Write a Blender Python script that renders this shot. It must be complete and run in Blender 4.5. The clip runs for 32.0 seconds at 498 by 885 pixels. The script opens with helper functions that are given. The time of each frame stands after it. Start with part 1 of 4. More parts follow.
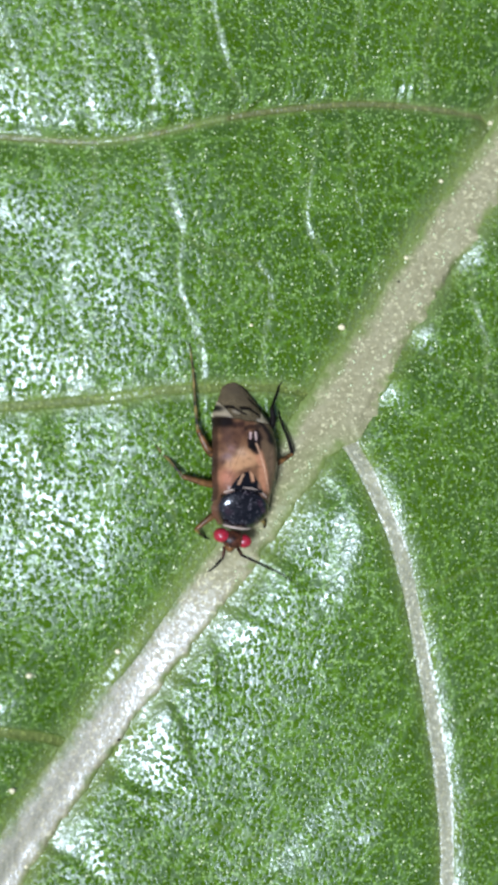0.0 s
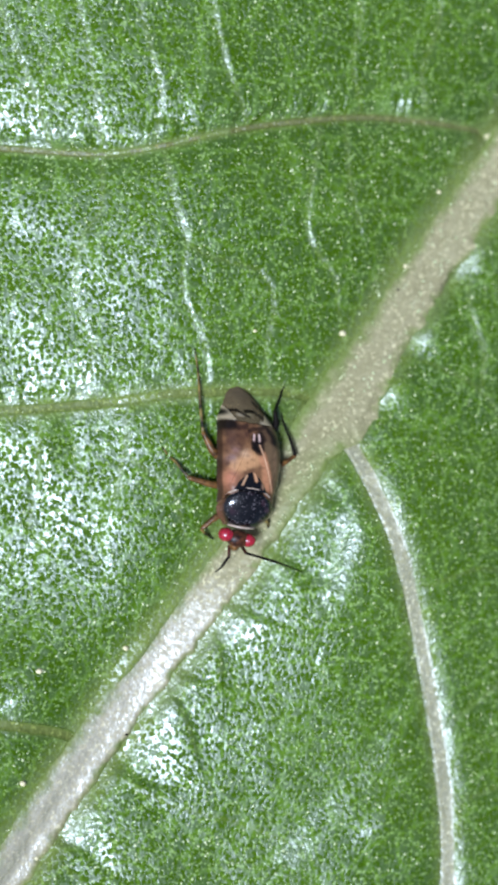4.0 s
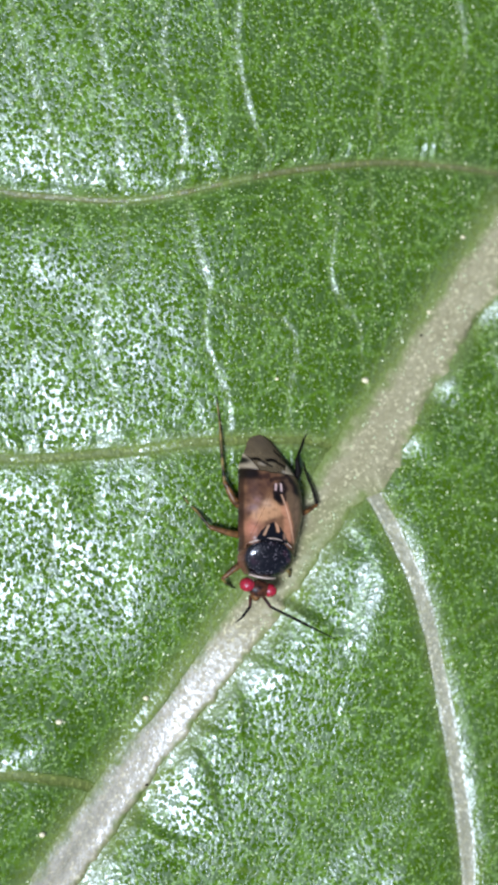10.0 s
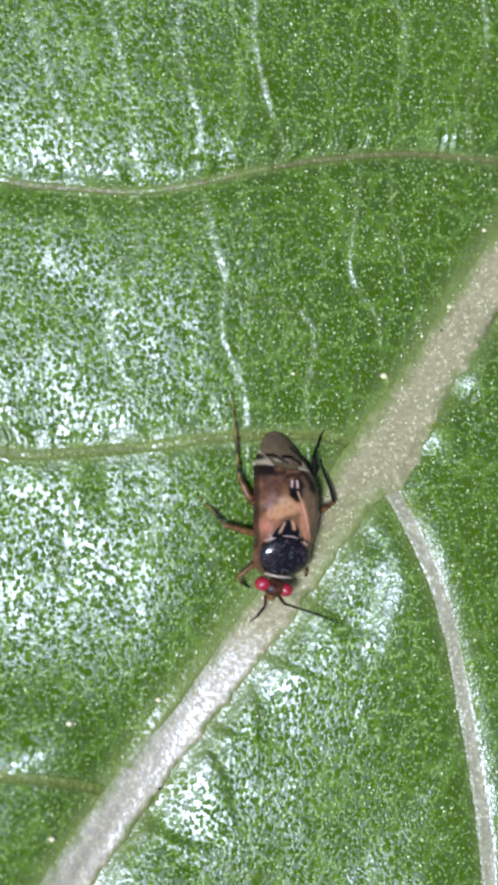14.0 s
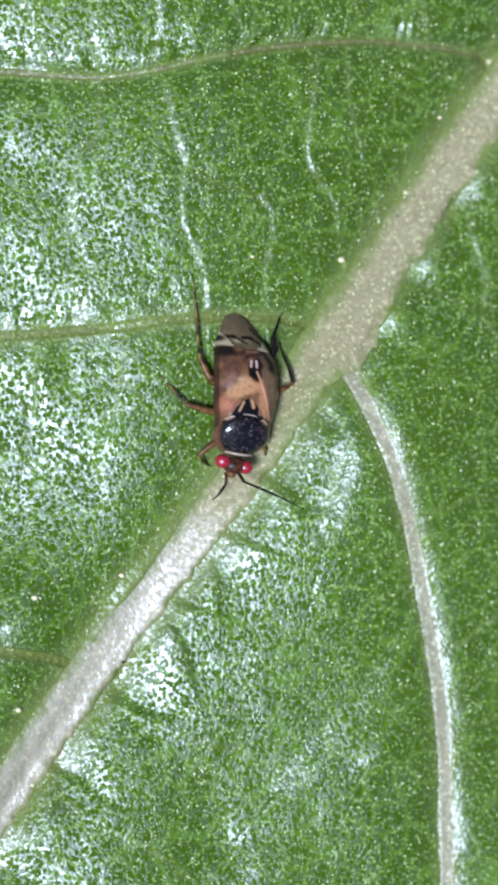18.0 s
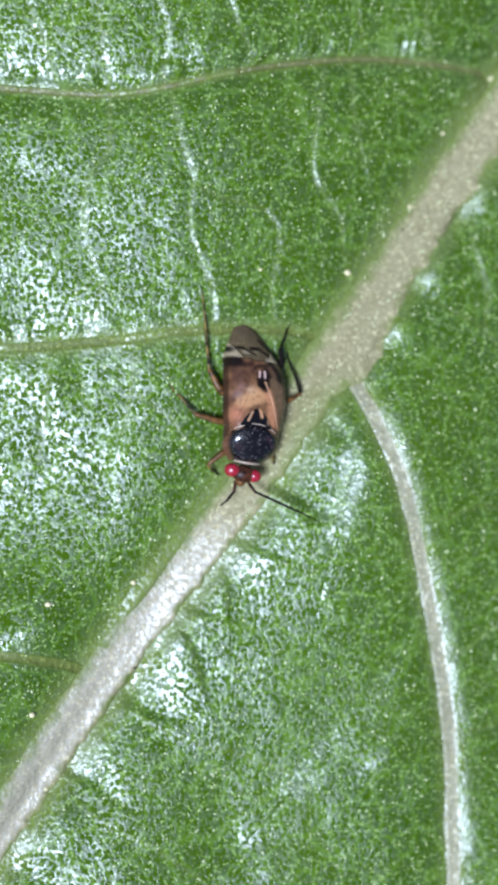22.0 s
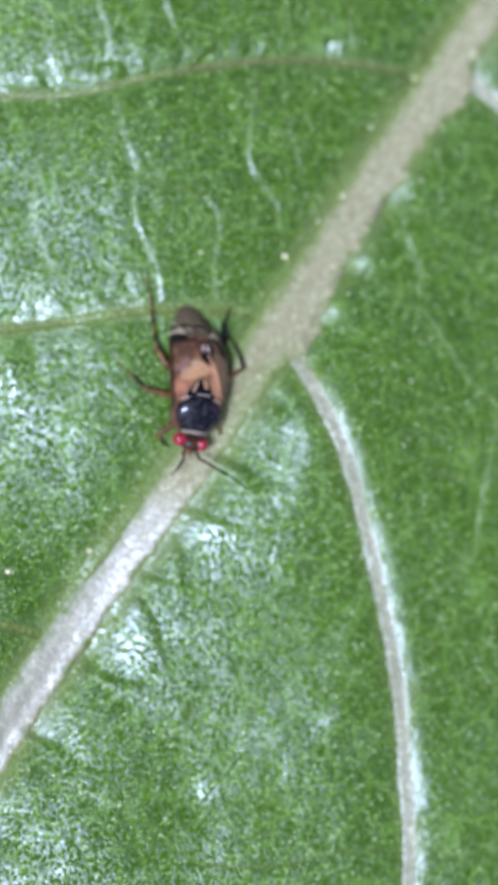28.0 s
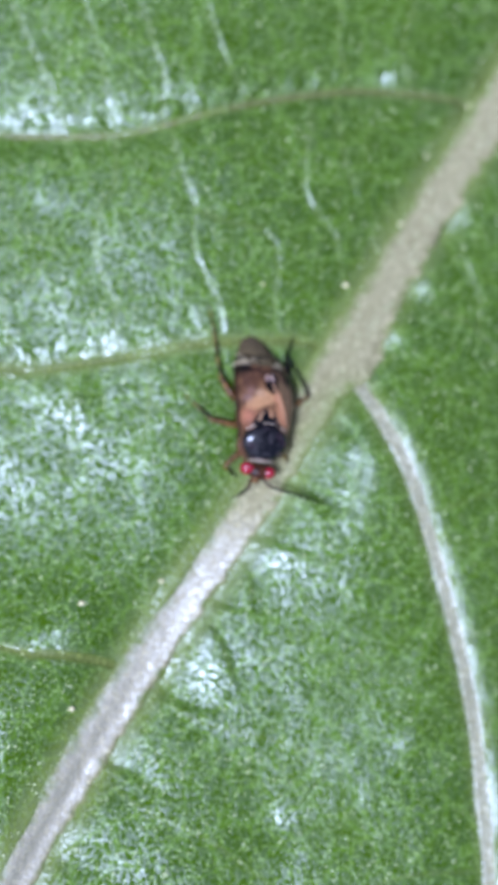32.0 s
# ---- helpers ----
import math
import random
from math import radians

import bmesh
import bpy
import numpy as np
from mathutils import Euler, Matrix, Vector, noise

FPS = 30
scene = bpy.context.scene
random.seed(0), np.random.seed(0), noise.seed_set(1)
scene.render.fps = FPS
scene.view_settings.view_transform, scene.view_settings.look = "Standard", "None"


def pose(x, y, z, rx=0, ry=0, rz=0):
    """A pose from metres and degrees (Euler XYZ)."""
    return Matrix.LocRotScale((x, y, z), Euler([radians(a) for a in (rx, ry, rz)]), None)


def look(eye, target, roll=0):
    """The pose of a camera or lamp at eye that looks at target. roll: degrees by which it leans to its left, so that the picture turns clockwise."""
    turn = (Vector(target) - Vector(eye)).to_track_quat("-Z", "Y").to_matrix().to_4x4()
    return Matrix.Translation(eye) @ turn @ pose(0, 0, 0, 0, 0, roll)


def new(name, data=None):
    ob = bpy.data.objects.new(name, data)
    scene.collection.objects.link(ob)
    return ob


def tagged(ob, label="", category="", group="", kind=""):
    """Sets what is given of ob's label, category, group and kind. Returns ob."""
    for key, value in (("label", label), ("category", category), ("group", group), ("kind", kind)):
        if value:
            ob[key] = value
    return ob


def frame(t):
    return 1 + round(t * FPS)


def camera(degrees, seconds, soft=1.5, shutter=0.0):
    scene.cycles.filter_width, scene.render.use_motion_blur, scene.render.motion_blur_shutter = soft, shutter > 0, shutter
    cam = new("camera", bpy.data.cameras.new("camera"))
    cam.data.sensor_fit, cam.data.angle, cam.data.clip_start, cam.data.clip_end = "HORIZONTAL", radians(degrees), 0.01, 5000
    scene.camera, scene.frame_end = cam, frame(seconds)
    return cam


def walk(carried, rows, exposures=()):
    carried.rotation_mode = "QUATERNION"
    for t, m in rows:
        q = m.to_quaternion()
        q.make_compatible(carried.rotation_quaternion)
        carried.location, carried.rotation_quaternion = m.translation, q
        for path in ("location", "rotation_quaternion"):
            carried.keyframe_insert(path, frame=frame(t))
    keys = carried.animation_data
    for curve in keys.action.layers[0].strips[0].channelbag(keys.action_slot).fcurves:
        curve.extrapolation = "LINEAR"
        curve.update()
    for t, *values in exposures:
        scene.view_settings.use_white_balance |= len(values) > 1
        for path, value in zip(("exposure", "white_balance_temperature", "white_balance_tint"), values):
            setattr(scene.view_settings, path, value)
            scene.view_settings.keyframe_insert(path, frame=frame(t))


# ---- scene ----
MM = 0.001                       # everything below is planned in millimetres

# ---- camera: held by hand about 46 mm over the leaf ----
cam = camera(15.0, 32.0, soft=3.9)
# a close-up lens: sharp only in a shallow layer 46.6 mm away
cam.data.dof.use_dof = True
cam.data.dof.focus_distance = 46.4 * MM
cam.data.dof.aperture_fstop = 80.0
PATH = [
    (0, -12.648, 0.950, 44.589, -0.216, -16.025, -0.000),
    (0.5, -12.300, 0.989, 44.071, -0.140, -15.881, -0.051),
    (1, -12.800, 0.914, 44.556, -0.033, -16.044, 0.008),
    (1.5, -12.530, 0.232, 45.251, 0.821, -15.837, -0.107),
    (2, -12.875, 0.539, 45.992, 0.625, -15.848, -0.094),
    (2.5, -13.071, 0.218, 46.309, 1.015, -15.852, -0.122),
    (3, -13.024, -0.015, 45.858, 1.248, -16.070, -0.155),
    (3.5, -12.892, 0.058, 45.958, 0.982, -15.681, -0.111),
    (5.5, -12.798, -0.232, 45.701, 1.022, -15.794, -0.219),
    (6, -12.683, -0.493, 45.988, 1.230, -15.543, -0.205),
    (6.5, -13.124, -0.077, 46.668, 0.782, -15.774, -0.142),
    (7, -13.296, -0.212, 47.008, 0.983, -15.842, -0.139),
    (7.5, -12.813, -0.241, 46.836, 1.095, -15.513, -0.135),
    (8, -12.694, 0.052, 46.321, 0.960, -15.446, -0.090),
    (8.5, -12.821, 0.280, 45.835, 0.797, -15.621, -0.095),
    (9, -12.601, 0.406, 45.792, 0.898, -15.245, 0.069),
    (9.5, -13.016, 1.215, 45.556, 0.532, -15.380, 0.024),
    (10, -12.819, 1.467, 45.600, 0.684, -15.111, 0.077),
    (10.5, -12.927, 0.970, 45.926, 1.499, -14.988, 0.084),
    (11, -12.865, 0.869, 46.007, 1.899, -14.981, 0.056),
    (11.5, -12.603, 0.929, 45.748, 1.910, -14.710, 0.120),
    (12, -12.434, 1.024, 45.036, 1.655, -14.755, 0.103),
    (12.5, -12.211, 1.372, 44.428, 1.185, -14.764, 0.212),
    (13, -11.948, 1.370, 43.661, 0.968, -14.546, 0.198),
    (13.5, -12.487, 1.510, 44.156, 0.887, -14.682, 0.165),
    (14, -12.298, 0.834, 44.671, 1.339, -14.312, 0.210),
    (14.5, -12.387, -1.037, 46.288, 1.149, -14.805, 0.241),
    (15, -12.608, -1.291, 46.258, 0.528, -15.317, 0.056),
    (15.5, -12.428, -0.979, 46.174, 0.023, -15.426, -0.041),
    (17.5, -12.359, -0.736, 45.958, -0.374, -15.081, -0.007),
    (18, -12.245, -0.774, 45.744, -0.254, -15.124, 0.009),
    (18.5, -12.346, -0.944, 45.773, -0.068, -15.256, -0.105),
    (19, -12.319, -1.135, 45.878, 0.205, -15.167, -0.111),
    (19.5, -12.277, -1.049, 45.577, 0.081, -15.174, -0.067),
    (20, -11.873, -0.691, 45.141, -0.310, -14.820, -0.079),
    (20.5, -12.605, -0.446, 45.232, -0.310, -15.279, -0.064),
    (21, -12.895, -0.643, 46.342, 0.017, -15.105, -0.134),
    (21.5, -12.699, -0.727, 46.572, 0.274, -14.741, -0.127),
    (22, -12.764, -1.206, 46.533, 0.600, -15.217, -0.182),
    (22.5, -12.874, -1.644, 47.144, 1.011, -15.188, -0.188),
    (23, -12.955, -2.154, 47.547, 1.231, -15.197, -0.308),
    (23.5, -12.708, -2.466, 47.168, 1.216, -15.234, -0.274),
    (24, -12.883, -2.600, 47.723, 1.082, -15.333, -0.386),
    (24.5, -12.963, -2.552, 47.775, 1.197, -15.322, -0.398),
    (26.5, -12.640, -2.549, 47.544, 1.379, -15.281, -0.526),
    (27, -11.526, -3.662, 47.931, 2.834, -14.884, -0.832),
    (27.5, -11.185, -4.355, 49.119, 3.825, -16.163, -1.434),
    (27.6, -10.719, -7.754, 47.210, 8.882, -15.919, -2.471),
    (28, -11.774, -6.326, 49.195, 6.049, -14.688, -2.246),
    (28.4, -13.875, -4.482, 49.743, 5.237, -17.759, -2.000),
    (28.5, -12.541, -5.596, 50.270, 6.634, -14.776, -2.463),
    (29, -11.930, -6.094, 50.122, 7.466, -11.893, -2.252),
    (29.5, -11.419, -6.713, 50.168, 7.609, -10.833, -2.127),
    (30, -11.424, -7.094, 49.572, 8.339, -11.121, -2.087),
    (30.5, -11.026, -7.534, 49.531, 8.883, -11.299, -2.391),
    (31, -11.795, -6.869, 49.919, 7.645, -12.401, -3.027),
    (31.5, -12.084, -7.001, 49.909, 7.970, -12.575, -3.436),
    (32, -11.767, -7.125, 49.671, 8.085, -12.298, -3.741),
]
walk(cam, [(t, pose(x * MM, y * MM, z * MM, rx, ry, rz)) for t, x, y, z, rx, ry, rz in PATH],
     exposures=[(0, 0.68, 6420, 11), (6, 0.68, 6400, 11), (13, 0.64, 6400, 17), (15.5, 0.64, 6400, 16), (20, 0.67, 6330, 12), (24.5, 0.67, 6250, 13), (27.5, 0.74, 6000, 15), (29, 0.73, 5700, 24), (32, 0.73, 5800, 22)])

# ---- daylight: bright sky with one broad bright patch low on one side ----
SUN_DIR = Vector((-0.46, -0.22, 0.83)).normalized()
world = bpy.data.worlds.new("sky")
scene.world = world
world.use_nodes = True
wn = world.node_tree.nodes
sky = wn.new("ShaderNodeTexSky")
sky.sky_type = "NISHITA"
sky.sun_disc = False
sky.sun_elevation = math.asin(SUN_DIR.z)
sky.sun_rotation = math.atan2(SUN_DIR.x, SUN_DIR.y)
world.node_tree.links.new(sky.outputs[0], wn["Background"].inputs[0])
wn["Background"].inputs[1].default_value = 0.055
sun_data = bpy.data.lights.new("sun", "SUN")
sun_data.energy, sun_data.angle, sun_data.color = 5.0, radians(17), (0.67, 0.80, 1.0)
sun = new("sun", sun_data)
sun.matrix_world = look(SUN_DIR * 0.3, (0, 0, 0))
scene.view_settings.exposure = 0.68


# ---- materials ----
class Nodes:
    """Short hand for building one node material."""

    def __init__(self, name):
        self.mat = bpy.data.materials.new(name)
        self.mat.use_nodes = True
        self.tree = self.mat.node_tree
        self.bsdf = self.tree.nodes["Principled BSDF"]

    def add(self, kind, **values):
        node = self.tree.nodes.new(kind)
        for key, value in values.items():
            if key == "operation":
                node.operation = value
            elif key == "feature":
                node.feature = value
            elif key == "blend_type":
                node.blend_type = value
            elif key == "data_type":
                node.data_type = value
            elif key == "attribute_name":
                node.attribute_name = value
            else:
                node.inputs[key.replace("_", " ")].default_value = value
        return node

    def link(self, a, b):
        self.tree.links.new(a, b)

    def coords(self):
        return self.tree.nodes.new("ShaderNodeTexCoord").outputs["Object"]

    def noise(self, co, per_mm, detail=3.0, rough=0.55):
        n = self.add("ShaderNodeTexNoise", Scale=per_mm / MM, Detail=detail, Roughness=rough)
        self.link(co, n.inputs["Vector"])
        return n.outputs["Fac"]

    def cells(self, co, per_mm, feature="F1"):
        n = self.add("ShaderNodeTexVoronoi", feature=feature, Scale=per_mm / MM)
        self.link(co, n.inputs["Vector"])
        return n.outputs["Distance"]

    def ramp(self, fac, stops):
        n = self.tree.nodes.new("ShaderNodeValToRGB")
        for i, (at, value) in enumerate(stops):
            e = n.color_ramp.elements[i] if i < 2 else n.color_ramp.elements.new(at)
            e.position = at
            e.color = value if len(value) == 4 else (*value, 1)
        self.link(fac, n.inputs[0])
        return n.outputs[0]

    def grey(self, fac, lo, hi):
        n = self.add("ShaderNodeMapRange")
        n.inputs["To Min"].default_value, n.inputs["To Max"].default_value = lo, hi
        self.link(fac, n.inputs[0])
        return n.outputs[0]

    def mix(self, fac, a, b, blend="MIX"):
        n = self.tree.nodes.new("ShaderNodeMix")
        n.data_type, n.blend_type = "RGBA", blend
        for socket, value in ((n.inputs[0], fac), (n.inputs[6], a), (n.inputs[7], b)):
            if isinstance(value, (int, float)):
                socket.default_value = value
            elif isinstance(value, tuple):
                socket.default_value = (*value, 1)
            else:
                self.link(value, socket)
        return n.outputs[2]

    def attribute(self, name, what="Color"):
        return self.add("ShaderNodeAttribute", attribute_name=name).outputs[what]

    def bump(self, height, mm, strength=1.0, under=None):
        n = self.add("ShaderNodeBump", Strength=strength, Distance=mm * MM)
        self.link(height, n.inputs["Height"])
        if under is not None:
            self.link(under, n.inputs["Normal"])
        return n.outputs[0]

    def finish(self, color, rough, normal=None, **extra):
        b = self.bsdf.inputs
        for socket, value in ((b["Base Color"], color), (b["Roughness"], rough)):
            if isinstance(value, tuple):
                socket.default_value = (*value, 1)
            elif isinstance(value, (int, float)):
                socket.default_value = value
            else:
                self.link(value, socket)
        if normal is not None:
            self.link(normal, b["Normal"])
        for key, value in extra.items():
            b[key.replace("_", " ")].default_value = value
        return self.mat


def wax(n, co, per_mm, relief, pit=0.0, under=None, sleek=None):
    """Fine crinkled relief of a waxy skin, a little drawn out along the leaf."""
    m = n.add("ShaderNodeMapping")
    m.inputs["Scale"].default_value = (1.0, 0.72, 1.0)
    m.inputs["Rotation"].default_value = (0, 0, radians(-12))
    n.link(co, m.inputs["Vector"])
    normal = n.bump(n.noise(m.outputs[0], per_mm, 1.0, 0.5), relief, 1.0, under)
    if sleek is not None:
        n.link(n.grey(sleek, 1.0, 1.9), normal.node.inputs["Strength"])
    if pit:
        normal = n.bump(n.cells(co, 6.5), pit, 1.0, normal)
    return normal


def pitted(n, co, per_mm, lo, hi, ragged=0.6):
    """Wax between small round pits: 1 on the wax, 0 in the pits."""
    m = n.add("ShaderNodeMapping")
    m.inputs["Scale"].default_value = (1.0, 0.82, 1.0)
    n.link(co, m.inputs["Vector"])
    sway = n.add("ShaderNodeMath", operation="MULTIPLY_ADD")
    n.link(n.noise(co, per_mm * 0.85, 2.0, 0.6), sway.inputs[0])
    sway.inputs[1].default_value = ragged * 2
    n.link(n.cells(m.outputs[0], per_mm), sway.inputs[2])
    r = n.add("ShaderNodeMapRange")
    r.interpolation_type = "SMOOTHSTEP"
    r.inputs["From Min"].default_value, r.inputs["From Max"].default_value = lo + ragged, hi + ragged
    n.link(sway.outputs[0], r.inputs[0])
    return r.outputs[0]


def most(n, a, b):
    k = n.add("ShaderNodeMath", operation="MAXIMUM")
    n.link(a, k.inputs[0])
    n.link(b, k.inputs[1])
    return k.outputs[0]


def leaf_material():
    n = Nodes("leaf_green")
    co = n.coords()
    broad = n.ramp(n.noise(co, 0.35, 4), [(0.3, (0.033, 0.070, 0.002)), (0.7, (0.052, 0.097, 0.003))])
    fine = n.mix(n.grey(n.noise(co, 9.0, 3), 0, 0.4), broad, (0.022, 0.055, 0.002))
    # the finest veins: a faint irregular net
    warp = n.add("ShaderNodeTexNoise", Scale=1.6 / MM, Detail=2.0)
    n.link(co, warp.inputs["Vector"])
    shifted = n.add("ShaderNodeVectorMath", operation="MULTIPLY_ADD")
    n.link(warp.outputs["Color"], shifted.inputs[0])
    shifted.inputs[1].default_value = (0.5 * MM, 0.5 * MM, 0)
    n.link(co, shifted.inputs[2])
    net = n.cells(shifted.outputs[0], 1.15, "DISTANCE_TO_EDGE")
    fine = n.mix(n.ramp(net, [(0.0, (0.65, 0.65, 0.65)), (0.08, (0, 0, 0))]), fine, (0.095, 0.170, 0.018))
    flecks = pitted(n, co, 9.4, 0.38, 0.66)
    # small glints of the skin, laid into the green as pale specks
    specks = n.ramp(n.noise(co, 11.5, 1.5, 0.6), [(0.56, (0, 0, 0)), (0.66, (1, 1, 1))])
    fine = n.mix(n.grey(specks, 0, 0.6), fine, (0.27, 0.37, 0.11))
    pale = n.mix(n.attribute("vein", "Fac"), fine, (0.16, 0.185, 0.05))
    sleek = n.attribute("sleek", "Fac")
    normal = wax(n, co, 12.0, 0.016, 0.0, n.bump(n.noise(co, 2.6, 4, 0.6), 0.012, 1.0))
    rough = n.grey(n.noise(co, 5.0, 2), 0.38, 0.48)
    mat = n.finish(pale, rough, normal, Specular_IOR_Level=0.42, Coat_Weight=1.0, Coat_Roughness=0.33, Coat_IOR=1.74)
    n.link(n.grey(most(n, flecks, sleek), 0.02, 0.22), n.bsdf.inputs["Specular IOR Level"])
    n.link(wax(n, co, 12.0, 0.0135, 0.0, n.bump(flecks, 0.006, 1.0), sleek), n.bsdf.inputs["Coat Normal"])
    n.link(n.grey(most(n, flecks, n.grey(sleek, 0.0, 0.8)), 0.0, 1.0), n.bsdf.inputs["Coat Weight"])
    return mat


def vein_material(name, light, dark, margin=(0.07, 0.115, 0.012), relief=0.09, shine=1.0, sheen_tone=None):
    n = Nodes(name)
    co = n.coords()
    color = n.mix(n.noise(co, 2.2, 4), light, dark)
    color = n.mix(n.grey(n.cells(co, 7.0), 0.0, 0.5), color, tuple(0.6 * v for v in dark))
    specks = n.ramp(n.noise(co, 10.0, 1.5, 0.6), [(0.58, (0, 0, 0)), (0.67, (1, 1, 1))])
    color = n.mix(n.grey(specks, 0, 0.6), color, tuple(min(0.75, 1.7 * v) for v in light))
    # lightens the base colour to stand for sheen on the lower midrib
    if sheen_tone:
        color = n.mix(n.grey(n.attribute("sleek", "Fac"), -0.04, 0.24), color, sheen_tone)
    color = n.mix(n.attribute("vein", "Fac"), margin, color)
    normal = wax(n, co, 8.0, relief * 0.35, 0.015)
    mat = n.finish(color, 0.5, normal, Specular_IOR_Level=0.15, Coat_Weight=shine, Coat_Roughness=0.42, Coat_IOR=2.0)
    n.link(wax(n, co, 17.0, relief * 0.45, 0.01), n.bsdf.inputs["Coat Normal"])
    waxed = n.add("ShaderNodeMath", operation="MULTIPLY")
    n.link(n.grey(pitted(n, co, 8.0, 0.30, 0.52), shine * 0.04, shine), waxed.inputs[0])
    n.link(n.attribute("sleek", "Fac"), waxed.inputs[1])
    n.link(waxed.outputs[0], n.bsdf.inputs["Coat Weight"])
    return mat


def shell_material(name, rough=0.2, pits=0.004, coat=0.0, alpha=1.0, spec=0.3, wrinkle=10.0):
    """Chitin whose pigment, with some glints and shade, is laid down in the mesh colours."""
    n = Nodes(name)
    co = n.coords()
    tint = n.attribute("tint")
    color = n.mix(n.grey(n.noise(co, 14.0, 4), 0.0, 0.9), tint, (0.58, 0.52, 0.50), "MULTIPLY")
    normal = n.bump(n.noise(co, wrinkle, 3), pits, 0.6)
    return n.finish(color, n.grey(n.noise(co, 7.0, 2), rough - 0.06, rough + 0.1), normal, Coat_Weight=coat, Coat_Roughness=0.12, Alpha=alpha, Specular_IOR_Level=spec)


def plain_material(name, color, other, rough, per_mm=8.0, relief=0.01, hard=0.0, **extra):
    n = Nodes(name)
    co = n.coords()
    fac = n.grey(n.noise(co, per_mm, 4), -hard, 1 + hard)
    fac.node.clamp = True
    c = n.mix(fac, color, other)
    return n.finish(c, rough, n.bump(n.noise(co, per_mm * 2.5, 3), relief, 0.5), **extra)


LEAF = leaf_material()
MIDRIB = vein_material("midrib_pale", (0.345, 0.30, 0.168), (0.225, 0.19, 0.092), margin=(0.125, 0.155, 0.036), relief=0.04, shine=1.0, sheen_tone=(0.60, 0.52, 0.45))
SIDEVEIN = vein_material("side_vein_pale", (0.41, 0.37, 0.24), (0.25, 0.23, 0.12), margin=(0.11, 0.125, 0.035), relief=0.06)
THINVEIN = vein_material("thin_vein_brown", (0.15, 0.145, 0.045), (0.09, 0.10, 0.025), shine=0.3)
FLATVEIN = vein_material("flat_vein_green", (0.15, 0.165, 0.040), (0.08, 0.105, 0.02), margin=(0.075, 0.115, 0.016), shine=0.03)
GRAIN = plain_material("grain_cream", (0.70, 0.62, 0.38), (0.50, 0.40, 0.20), 0.4, 20.0, 0.02)
GLINT = plain_material("glint_pale", (0.58, 0.58, 0.34), (0.30, 0.36, 0.14), 0.3, 1.7, 0.005, 0.6, Specular_IOR_Level=0.5)
WING = shell_material("wing_brown", 0.30, 0.012, spec=0.20)
PRONOTUM = shell_material("pronotum_black", 0.19, 0.004, 0.0, 1.0, 0.65, 12.0)
MEMBRANE = shell_material("membrane_smoky", 0.35, 0.012, 0.0, 0.80, 0.06)
EYE = plain_material("eye_red", (0.42, 0.015, 0.032), (0.10, 0.003, 0.006), 0.24, 11.0, 0.02, 0.6, Coat_Weight=0.1)
HEADM = plain_material("head_brown", (0.085, 0.026, 0.010), (0.006, 0.003, 0.003), 0.4, 9.0, 0.012, 0.8, Specular_IOR_Level=0.2)
AMBER = plain_material("leg_amber", (0.17, 0.075, 0.022), (0.010, 0.005, 0.003), 0.35, 7.0, 0.008, 0.9, Specular_IOR_Level=0.2)
OLIVE = plain_material("leg_olive", (0.17, 0.115, 0.030), (0.010, 0.008, 0.005), 0.35, 3.2, 0.008, 2.2, Specular_IOR_Level=0.2)
BLACK = plain_material("chitin_black", (0.003, 0.003, 0.003), (0.012, 0.008, 0.006), 0.45, 9.0, 0.008, Specular_IOR_Level=0.05)
COLLAR = plain_material("collar_pale", (0.46, 0.36, 0.28), (0.24, 0.15, 0.10), 0.35, 9.0, 0.008)
BELLY = plain_material("belly_dark", (0.05, 0.022, 0.012), (0.09, 0.045, 0.02), 0.35, 9.0, 0.01)


# ---- mesh helpers ----
def sheet(name, verts, faces, material, parent=None, colors=None, fac=None, sleek=None, at=(0, 0, 0)):
    """A smooth mesh from arrays in millimetres, as an object under parent."""
    mesh = bpy.data.meshes.new(name)
    v = np.asarray(verts, float) * MM
    f = np.asarray(faces, np.int32)
    mesh.vertices.add(len(v))
    mesh.vertices.foreach_set("co", v.ravel())
    mesh.loops.add(f.size)
    mesh.loops.foreach_set("vertex_index", f.ravel())
    mesh.polygons.add(len(f))
    k = f.shape[1]
    mesh.polygons.foreach_set("loop_start", np.arange(0, f.size, k, dtype=np.int32))
    mesh.polygons.foreach_set("use_smooth", np.ones(len(f), bool))
    mesh.update(calc_edges=True)
    if colors is not None:
        a = mesh.attributes.new("tint", "FLOAT_COLOR", "POINT")
        c = np.ones((len(v), 4))
        c[:, :3] = colors
        a.data.foreach_set("color", c.ravel())
    if fac is not None:
        a = mesh.attributes.new("vein", "FLOAT", "POINT")
        a.data.foreach_set("value", np.asarray(fac, float))
    if sleek is not None:
        a = mesh.attributes.new("sleek", "FLOAT", "POINT")
        a.data.foreach_set("value", np.asarray(sleek, float))
    mesh.materials.append(material)
    ob = new(name, mesh)
    ob.location = [c * MM for c in at]
    if parent is not None:
        ob.parent = parent
    return ob


def grid_faces(rows, cols, closed=False):
    i = np.arange(rows - 1)[:, None]
    j = np.arange(cols if closed else cols - 1)[None, :]
    a = i * cols + j
    b = i * cols + (j + 1) % cols
    return np.stack([a, b, b + cols, a + cols], -1).reshape(-1, 4)


